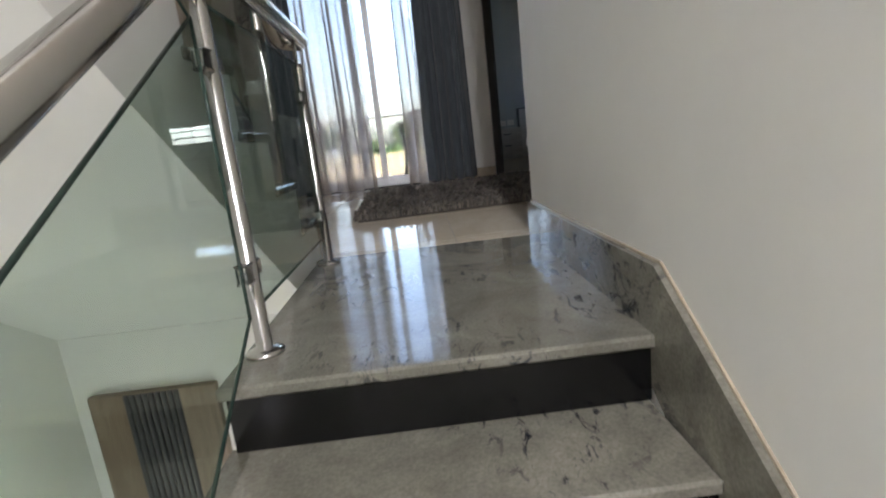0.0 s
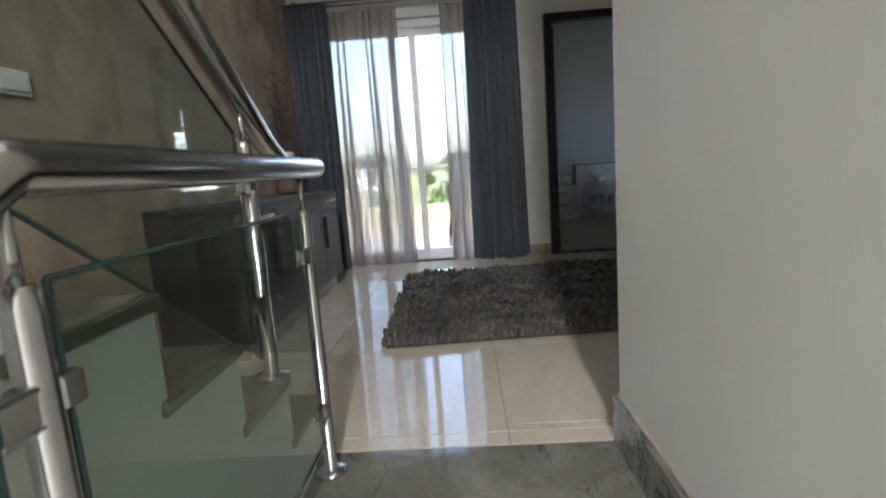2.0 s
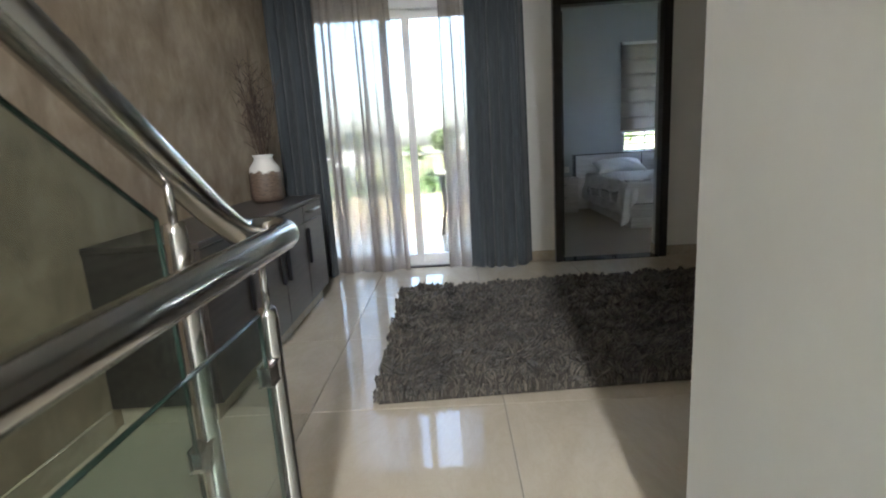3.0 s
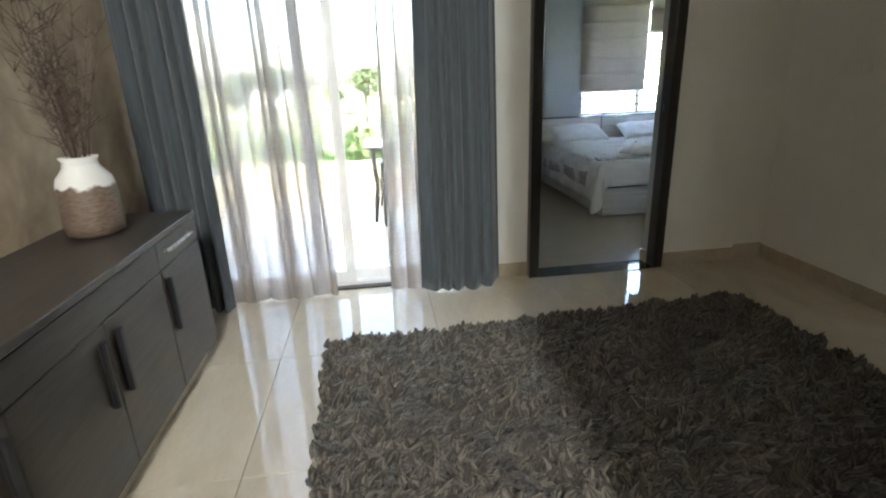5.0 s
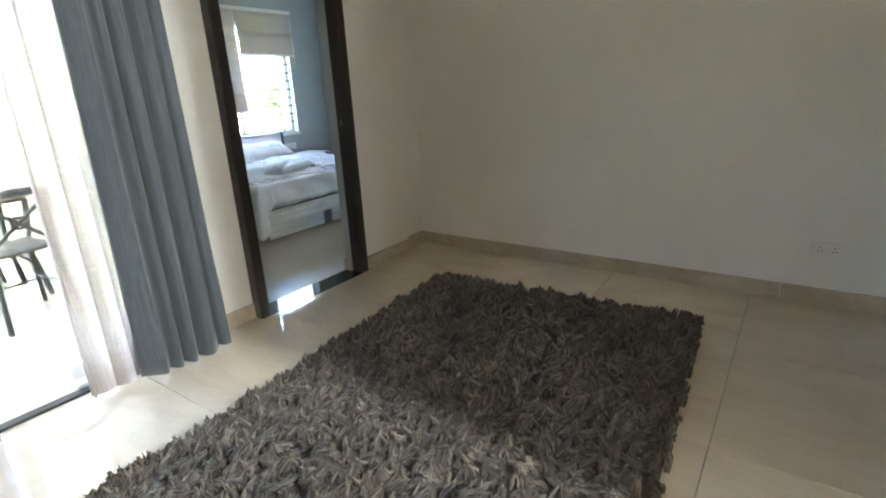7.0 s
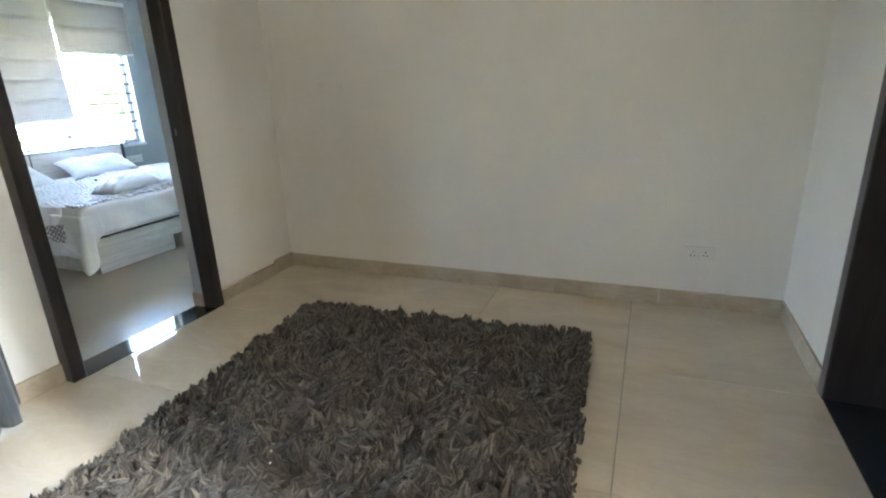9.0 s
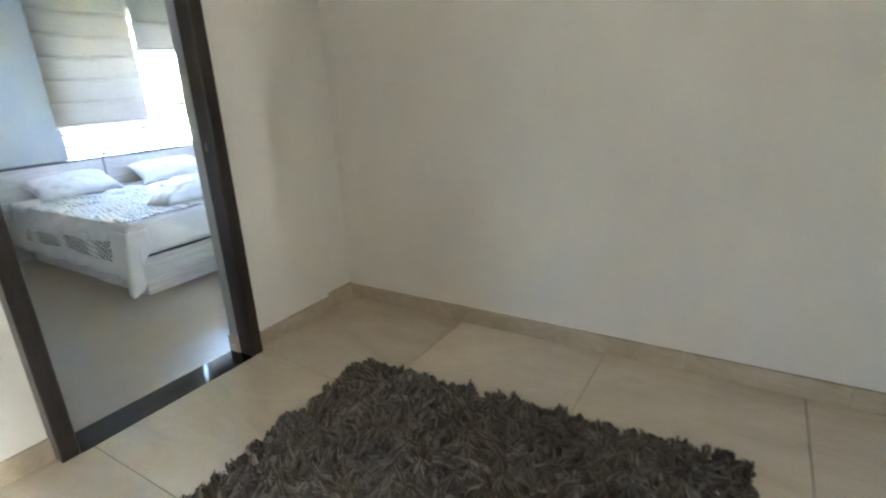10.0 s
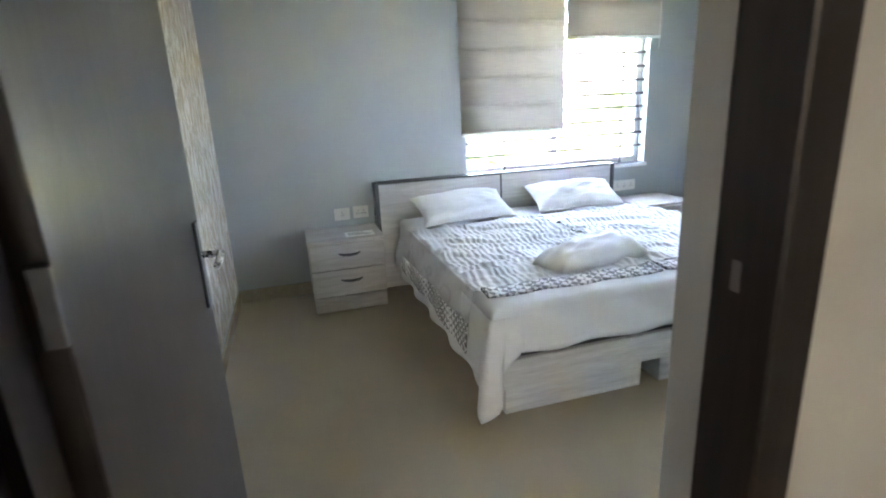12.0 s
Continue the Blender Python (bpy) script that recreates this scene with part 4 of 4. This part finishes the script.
hb = part("headboard", boxes((2.36, 4.24, 9.435, 9.47, 0.0, 0.765), bevel=0.003), WOODPALE, bed, "whitewashed headboard panel")
for a, b in ((2.33, 2.36), (4.24, 4.27)):
    part("headboard_edge", boxes((a, b, 9.425, 9.52, 0.0, 0.78), bevel=0.003), GREYEDGE, hb, "dark grey edge strip")
part("headboard_edge", boxes((3.285, 3.297, 9.432, 9.436, 0.2, 0.77)), GREYEDGE, hb)
part("headboard_cap", boxes((2.36, 4.24, 9.435, 9.52, 0.766, 0.782), bevel=0.002), GREYEDGE, hb)
for i, (a, b) in enumerate(((BX0 + 0.01, 3.335), (3.345, BX1 - 0.01))):
    mt = box(bmesh.new(), a, b, BY0 + 0.03, 9.42, 0.272, 0.5, 0.03, 3)
    solid("mattress", mt, SHEET, "white covered single mattress on the double bed", "mattress", "two mattresses on the bed")


def drape(name, x0, x1, y0, y1, top, over_l, over_r, over_f, off, wrinkle, mat, label, seed=1, n=70):
    """Cloth over the bed: flat on top and hanging over the sides and the foot."""
    t = thing(name, ((x0 + x1) / 2, (y0 + y1) / 2, top), label, "bedding")
    us = [-over_l + (x1 - x0 + over_l + over_r) * i / n for i in range(n + 1)]
    vs = [-over_f + (y1 - y0 + over_f) * j / n for j in range(n + 1)]

    def f(u, v):
        w = x1 - x0
        ol, orr, of = max(0, -u), max(0, u - w), max(0, -v)
        side = max(ol, orr)
        q = Vector((u * 2.6 + seed * 7.3, v * 2.6, seed))
        r = noise.noise(q) + 0.5 * noise.noise(q * 2.3) + 0.25 * noise.noise(q * 5.1)
        ridge = max(0, 1 - abs(noise.noise(Vector((u * 1.7 + v * 2.2, v * 4.0, seed * 3.1)))) * 5)
        drop = math.hypot(side, of) if side and of else max(side, of)
        x = min(max(u, 0), w)
        y = max(v, 0)
        rounding = 0.03
        crease = 1 - abs(noise.noise(Vector((u * 3.2 - v * 2.5 + seed, v * 15 + u * 6 + 2.0 * r, seed * 1.7)))) * 3.2
        z = top + off + wrinkle * (r * 0.6 + ridge * 0.7 + 0.34 * max(-0.6, crease))
        out = off + 0.012
        if drop > 0:
            z = top + off - max(0, drop - rounding * 0.4) + 0.004 * r
            sway = 0.014 * math.sin((u + v) * 17 + seed) * min(1, drop / 0.12)
            corner = min(ol / max(over_l, 0.01), of / max(over_f, 0.01), 1.0) if ol and of else 0.0
            flare = (0.13 + 0.06 * corner) * drop
            if ol: x = -out - flare - sway
            if orr: x = w + out + flare + sway
            if of: y = -out - flare - sway
        return (x0 + x, y0 + y, max(z, 0.03))
    grid_mesh("cloth", us, vs, f, mat, t, 0.004)
    return t


drape("bed_sheet", BX0 + 0.005, BX1 - 0.005, BY0 + 0.025, 9.40, 0.503, 0.36, 0.3, 0.215, 0.003, 0.006, SHEET, "white cotton sheet hanging over the bed's edges", 1)


def flap(u, v):
    """The sheet's loose corner at the foot, hanging almost to the floor."""
    side, foot = max(0, 0.5 - u) * 2, max(0, u - 0.5) * 2
    top = Vector((BX0 - 0.04 + 0.13 * foot, BY0 - 0.02 + 0.34 * side, 0.47))
    zb = 0.05 + 0.3 * abs(2 * u - 1) ** 1.3
    out = 0.06 * v * (1 - 0.6 * abs(2 * u - 1))
    w = 0.018 * math.sin(u * 17) * v
    return (top.x - out * 0.8 - w, top.y - out * 0.9 + w, top.z + (zb - top.z) * v)


grid_mesh("corner_flap", [i / 24 for i in range(25)], [i / 14 for i in range(15)], flap, SHEET, scene.objects["bed_sheet"], 0.004)


def quilt_mat():
    m, n, l, b = node_mat("white_quilted_cotton", 0.9)
    v = coords(n, l)
    a = n.new("ShaderNodeTexWave")
    a.inputs["Scale"].default_value, a.inputs["Distortion"].default_value = 9.0, 5.0
    a.inputs["Detail"].default_value = 2.0
    l.new(v, a.inputs["Vector"])
    k = noise_tex(n, l, v, 30, 4)
    c = ramp(n, l, a.outputs["Fac"], [(0.0, (0.58, 0.58, 0.59)), (0.3, (0.68, 0.68, 0.68))])
    l.new(c, b.inputs["Base Color"])
    bump(n, l, b, mix(n, l, 0.4, a.outputs["Fac"], k), 0.6, 0.012)
    return m


def chevron_mat():
    m, n, l, b = node_mat("grey_chevron_border", 0.9)
    a = n.new("ShaderNodeTexChecker")
    a.inputs["Scale"].default_value = 40.0
    a.inputs["Color1"].default_value, a.inputs["Color2"].default_value = (0.24, 0.24, 0.25, 1), (0.78, 0.78, 0.78, 1)
    mp = n.new("ShaderNodeMapping")
    mp.inputs["Rotation"].default_value = (radians(45), radians(30), radians(45))
    l.new(coords(n, l), mp.inputs["Vector"]), l.new(mp.outputs[0], a.inputs["Vector"])
    l.new(a.outputs["Color"], b.inputs["Base Color"])
    return m


QUILT, CHEV = quilt_mat(), chevron_mat()
for i, (a, b, ol, orr) in enumerate(((BX0 + 0.0, 3.35, 0.22, 0.0), (3.37, BX1, 0.0, 0.22))):
    q = drape("quilt", a, b, 7.78, 9.0, 0.503, ol, orr, 0.0, 0.018, 0.026, QUILT, "rumpled white quilt with a grey chevron border", 4 + i, 130)

    def strip(u, v, a=a, b=b):
        x = a + (b - a) * u
        r = 0.006 * noise.noise(Vector((x * 6, v * 3, 2.0)))
        return (x, 7.70 + 0.085 * v, 0.515 + r + 0.012 * v + 0.004 * math.sin(x * 21))
    grid_mesh("border", [k / 30 for k in range(31)], [0, 0.33, 0.66, 1], strip, CHEV, q, 0.008, "grey chevron patterned border")


def side_strip(u, v):
    y = 7.70 + 1.25 * u
    return (BX0 - 0.088 - 0.014 * (1 - v) - 0.006 * math.sin(y * 15), y, 0.29 + (0.085 + 0.05 * (1 - u) ** 3) * v + 0.01 * math.sin(y * 7))


sb = thing("quilt_border", (BX0, 8.3, 0.3), "grey chevron border hanging at the quilt's side", "bedding")
grid_mesh("cloth", [k / 40 for k in range(41)], [0, 0.33, 0.66, 1], side_strip, CHEV, sb, 0.006)


def pillow(x, y, z, rz, tilt, seed):
    w, d, h = 0.34, 0.175, 0.07
    me_pts = {}
    o = thing("pillow", (x, y, z), "plump white cotton pillow lying by the headboard", "pillow", "pillows on the bed")
    rot = Euler((radians(tilt), 0, radians(rz))).to_matrix()

    def f(s):
        def g(u, v):
            a, b = u * 2 - 1, v * 2 - 1
            e = max(0, (1 - abs(a) ** 3.2)) ** 0.5 * max(0, (1 - abs(b) ** 3.2)) ** 0.5
            pin = 1 - 0.10 * (1 - abs(b) ** 2) * abs(a) ** 4
            pin2 = 1 - 0.13 * (1 - abs(a) ** 2) * abs(b) ** 4
            fold = max(0, 1 - abs(noise.noise(Vector((a * 2.6 + b * 2 + seed, b * 5 - a, s)))) * 4.5)
            r = (noise.noise(Vector((a * 2.2 + seed, b * 2.2, s))) * 0.022 + fold * 0.009) * e
            return Vector((x, y, z)) + rot @ Vector((a * w * pin, b * d * pin2, s * h * e + r + (0.01 if s > 0 else -0.0)))
        return g
    k = [i / 36 for i in range(37)]
    grid_mesh("cover", k, k, f(1), SHEET, o)
    grid_mesh("underside", k, list(reversed(k)), f(-1), SHEET, o)


pillow(2.90, 9.19, 0.59, 4, 24, 1)
pillow(3.78, 9.21, 0.59, -5, 24, 6)


def folded(u, v):
    """A loosely folded cloth, higher along its back fold and pointed at one end."""
    e = min(1.0, 7 * min(u, 1 - u, v, 1 - v)) ** 0.5
    dx, dy = (u - 0.5) * 0.52, (v - 0.5) * (0.2 + 0.16 * u)
    c, s = math.cos(0.3), math.sin(0.3)
    lift = (0.035 + 0.075 * math.sin(math.pi * min(1.0, 0.15 + 0.75 * v)) * (0.5 + 0.5 * u)) * e
    return (3.12 + dx * c - dy * s, 7.98 + dx * s + dy * c, 0.53 + lift + 0.022 * noise.noise(Vector((u * 5, v * 5, 3))) * e)


fb = thing("folded_blanket", (3.12, 7.98, 0.53), "crumpled white folded cloth lying on the quilt", "blanket")
grid_mesh("cloth", [i / 24 for i in range(25)], [i / 24 for i in range(25)], folded, SHEET, fb, 0.006)


def nightstand(x0, x1):
    d = thing("nightstand", ((x0 + x1) / 2, 9.3, 0), "whitewashed wooden nightstand with two drawers", "nightstand", "nightstands beside the bed")
    part("base", boxes((x0 + 0.006, x1 - 0.006, 9.112, 9.52, 0.0, 0.1)), WOODASH, d)
    part("body", boxes((x0, x1, 9.125, 9.53, 0.1, 0.46)), WOODASH, d)
    part("top", boxes((x0 - 0.006, x1 + 0.006, 9.1, 9.532, 0.46, 0.482), bevel=0.003), WOODASH, d)
    for a, b in ((0.11, 0.283), (0.288, 0.457)):
        dr = part("drawer", boxes((x0 + 0.003, x1 - 0.003, 9.105, 9.124, a, b), bevel=0.002), WOODASH, d)
        m, z = (x0 + x1) / 2 + 0.01, (a + b) / 2 + 0.02
        part("handle", sweep(bmesh.new(), [(m - 0.07, 9.104, z), (m - 0.045, 9.09, z - 0.006), (m, 9.086, z - 0.01), (m + 0.045, 9.09, z - 0.006), (m + 0.07, 9.104, z)], [0.004, 0.008, 0.01, 0.008, 0.004], 8), GREYEDGE, dr, "dark bow handle")


nightstand(1.832, 2.318)
nightstand(4.30, 4.78)
card = thing("paper_card", (2.17, 9.25, 0.483), "small white printed card lying on the nightstand", "card")
part("card", boxes((2.08, 2.27, 9.17, 9.29, 0.483, 0.486)), SOCKET, card)
for i in range(3):
    part("print_line", boxes((2.1, 2.25 - 0.02 * i, 9.19 + i * 0.03, 9.2 + i * 0.03, 0.4862, 0.4866)), GREYEDGE, card)

# ---- balcony ----
structure("wall_balcony_east", boxes((BW - 0.2, BW - 0.19, NB, 10.1, -0.03, TOP)), CREAM, "cream painted balcony side wall")
structure("wall_balcony_kerb", boxes((-3.2, BW - 0.2, 10.0, 10.15, -0.25, 0.29)), CREAM, "low cream parapet of the balcony")
structure("wall_facade", boxes((-3.2, WX - 0.2, NY, NB, GROUND, TOP)), CREAM, "cream painted house front beside the sliding door")
bal = thing("balcony_railing", (-1, 10.07, 0.29), "steel balcony rail with clear glass on a low parapet", "railing")
part("handrail", tube((-3.2, 10.07, 0.91), (BW - 0.21, 10.07, 0.91), 0.025, 12), STEEL, bal)
for x in (-3.0, -2.0, -1.0, 0.0, 1.0):
    part("post", tube((x, 10.07, 0.29), (x, 10.07, 0.9), 0.018, 10), STEEL, bal)
g = part("glass_panel", boxes((-3.15, BW - 0.23, 10.065, 10.075, 0.32, 0.86)), GLASS, bal)
g.visible_shadow = False


def bistro_chair(name, at, rz, label):
    c = thing(name, (0, 0, 0), label, "chair", "black bistro chairs on the balcony")
    S = 0.45
    for s in (-1, 1):
        part("front_leg", sweep(bmesh.new(), [(s * 0.17, 0.17, S), (s * 0.19, 0.19, 0.25), (s * 0.2, 0.21, 0)], 0.015, 8), BLACKMETAL, c)
        part("back_post", sweep(bmesh.new(), [(s * 0.2, -0.22, 0), (s * 0.175, -0.19, 0.25), (s * 0.165, -0.185, S), (s * 0.17, -0.22, 0.66), (s * 0.19, -0.26, 0.83)], 0.016, 8), BLACKMETAL, c)
        part("brace", sweep(bmesh.new(), [(s * 0.18, 0.185, 0.3), (s * 0.05, 0.17, S - 0.02)], 0.01, 6), BLACKMETAL, c)
        part("side_stretcher", tube((s * 0.19, 0.195, 0.2), (s * 0.18, -0.197, 0.2), 0.011, 6), BLACKMETAL, c)
    part("top_rail", sweep(bmesh.new(), [(-0.2, -0.255, 0.82), (-0.1, -0.285, 0.83), (0, -0.295, 0.832), (0.1, -0.285, 0.83), (0.2, -0.255, 0.82)], [0.02, 0.026, 0.028, 0.026, 0.02], 8), BLACKMETAL, c)
    for s in (-1, 1):
        part("cross_bar", sweep(bmesh.new(), [(s * 0.168, -0.19, 0.5), (0, -0.225, 0.645), (-s * 0.183, -0.25, 0.79)], 0.013, 8), BLACKMETAL, c)
    part("back_ring", sweep(bmesh.new(), [(0.035 * math.cos(t), -0.226, 0.645 + 0.035 * math.sin(t)) for t in [i * math.pi / 6 for i in range(13)]], 0.01, 6), BLACKMETAL, c)
    bm = box(bmesh.new(), -0.2, 0.2, -0.2, 0.2, S, S + 0.025, 0.012, 2)
    part("seat", bm, BLACKMETAL, c)
    part("front_stretcher", tube((-0.195, 0.2, 0.17), (0.195, 0.2, 0.17), 0.008, 6), BLACKMETAL, c)
    c.matrix_basis = pose(*at, 0, 0, rz)
    return c


ch = bistro_chair("bistro_chair", (0.75, 7.76, -0.03), 8, "black metal cross back chair at the balcony table")
copy_thing(ch, pose(0.72, 8.98, -0.03, 0, 0, 176))
copy_thing(ch, pose(-1.15, 8.75, -0.03, 0, 0, 100))
tb = thing("balcony_table", (0.72, 8.38, -0.03), "black framed table with a pale top on the balcony", "table")
part("tabletop", boxes((0.38, 1.06, 8.04, 8.72, 0.69, 0.715), bevel=0.006), BALTILE, tb, "pale tabletop")
part("apron", boxes((0.43, 1.01, 8.09, 8.67, 0.66, 0.69)), BLACKMETAL, tb)
for x in (0.44, 1.0):
    for y in (8.1, 8.66):
        part("leg", sweep(bmesh.new(), [(x, y, 0.67), (x + (0.72 - x) * 0.15, y + (8.38 - y) * 0.15, 0.3), (x, y, -0.03)], 0.018, 8), BLACKMETAL, tb)

# ---- outdoors ----


def field():
    m, n, l, b = node_mat("dry_grass_field", 0.95)
    v = coords(n, l)
    a, f = noise_tex(n, l, v, 0.06, 6, 0.6), noise_tex(n, l, v, 2.5, 6, 0.7)
    c = ramp(n, l, a, [(0.35, (0.07, 0.1, 0.03)), (0.5, (0.15, 0.17, 0.06)), (0.62, (0.27, 0.24, 0.13))])
    l.new(mix(n, l, 0.5, c, ramp(n, l, f, [(0.3, (0.4, 0.4, 0.35)), (0.7, (1, 1, 1))]), "MULTIPLY"), b.inputs["Base Color"])
    return m


bm = bmesh.new()
bmesh.ops.create_grid(bm, x_segments=40, y_segments=40, size=1500)
structure("ground", bm, field(), "scrubby green and dry grass field").location = (0, 0, GROUND - 0.05)
LEAF = leaves_mat("leaf_green", (0.03, 0.07, 0.012), (0.12, 0.19, 0.04))
LEAF2 = leaves_mat("leaf_dusty_green", (0.045, 0.075, 0.025), (0.11, 0.15, 0.06))
BARK = plain("tree_bark", (0.1, 0.075, 0.055), 0.9, vary=0.3)


def tree(name, x, y, h, r, seed, n, leaf, label, size=0.09, trunk=0.35):
    rnd = np.random.RandomState(seed)
    t = thing(name, (x, y, GROUND), label, name.split("_")[-1], name + "s outside")
    bm = bmesh.new()
    sweep(bm, [(x, y, GROUND - 0.1), (x + 0.05 * h * 0.2, y, GROUND + h * trunk), (x, y + 0.03 * h, GROUND + h * 0.75)], [0.035 * h * 0.6, 0.026 * h * 0.6, 0.008 * h], 7)
    blobs = []
    for i in range(9):
        a, e = rnd.uniform(0, 6.28), rnd.uniform(0.2, 1)
        c = np.array([x + math.cos(a) * r * 0.55 * e, y + math.sin(a) * r * 0.55 * e, GROUND + h * (trunk + 0.1 + (0.85 - trunk) * rnd.uniform(0.15, 0.9))])
        blobs.append((c, r * rnd.uniform(0.3, 0.55)))
        sweep(bm, [(x, y, GROUND + h * trunk * 0.9), tuple((np.array([x, y, GROUND + h * trunk]) + c) / 2 + [0, 0, 0.04 * h]), tuple(c)], [0.012 * h, 0.008 * h, 0.003 * h], 5)
    part("trunk", bm, BARK, t)
    vs, fs = [], []
    for i in range(n):
        c, br = blobs[rnd.randint(len(blobs))]
        d = rnd.normal(size=3)
        d /= np.linalg.norm(d)
        p = c + d * br * rnd.uniform(0.55, 1.1) * np.array([1, 1, 0.75])
        u = rnd.normal(size=3)
        u /= np.linalg.norm(u)
        w = np.cross(u, d + 0.3 * rnd.normal(size=3))
        s = size * rnd.uniform(0.6, 1.4)
        k = len(vs)
        vs += [tuple(p - u * s), tuple(p + w * s * 0.5), tuple(p + u * s), tuple(p - w * s * 0.5)]
        fs.append((k, k + 1, k + 2, k + 3))
    me = bpy.data.meshes.new("crown")
    me.from_pydata(vs, [], fs)
    me.materials.append(leaf)
    o = new("crown", me)
    o.parent = t
    o.matrix_parent_inverse = Matrix.Translation(t.location).inverted()
    tagged(o, kind="stuff")


rnd = random.Random(21)
for i, (x, y, h, r) in enumerate([(0.9, 13.4, 4.0, 1.5), (-0.9, 14.5, 3.5, 1.4), (3.4, 14.5, 3.8, 1.6), (-3, 15, 3.5, 1.6), (2.2, 17.5, 3.7, 1.5), (-2.2, 19, 3.6, 1.7), (5.5, 16, 3.6, 1.6), (7.5, 19, 3.8, 1.8)]):
    tree("green_shrub", x, y, h, r, 30 + i, 2600, LEAF, "leafy bright green shrub growing below the balcony", 0.1, 0.12)
for i in range(16):
    a = radians(-28 + i * 4.6 + rnd.uniform(-1.5, 1.5))
    d = rnd.uniform(55, 110)
    tree("field_tree", d * math.sin(a), 6 + d * math.cos(a), rnd.uniform(4.2, 6.5), rnd.uniform(2.2, 3.6), 70 + i, 900, LEAF2, "dusty green tree at the far side of the field", 0.32)


def house(x, y, w, d, h, rz, wall, label):
    t = thing("house", (0, 0, 0), label, "house", "houses across the field")
    part("wall", boxes((-w / 2, w / 2, -d / 2, d / 2, 0, h)), wall, t)
    part("roof", boxes((-w / 2 - 0.3, w / 2 + 0.3, -d / 2 - 0.3, d / 2 + 0.3, h, h + 0.25), (-w / 2 + 1, -w / 2 + 3, -d / 2 + 1, d / 2 - 1, h + 0.25, h + 1.6)), UPVC, t)
    for f in range(int(h // 3)):
        for k in range(int(w // 3)):
            xx = -w / 2 + 1.5 + k * 3
            part("window", boxes((xx - 0.6, xx + 0.6, -d / 2 - 0.05, -d / 2 + 0.02, f * 3 + 1, f * 3 + 2.2)), GREYEDGE, t)
    t.matrix_basis = pose(x, y, GROUND, 0, 0, rz)


house(6, 120, 12, 9, 4.5, 8, CREAM, "low cream house with a flat roof")
house(24, 135, 14, 10, 4.8, -10, UPVC, "low white house with a flat roof")
house(-26, 140, 12, 9, 4.2, 5, UPVC, "small white house among trees")
house(52, 110, 15, 10, 6.3, -20, UPVC, "two storey white house with a flat roof")
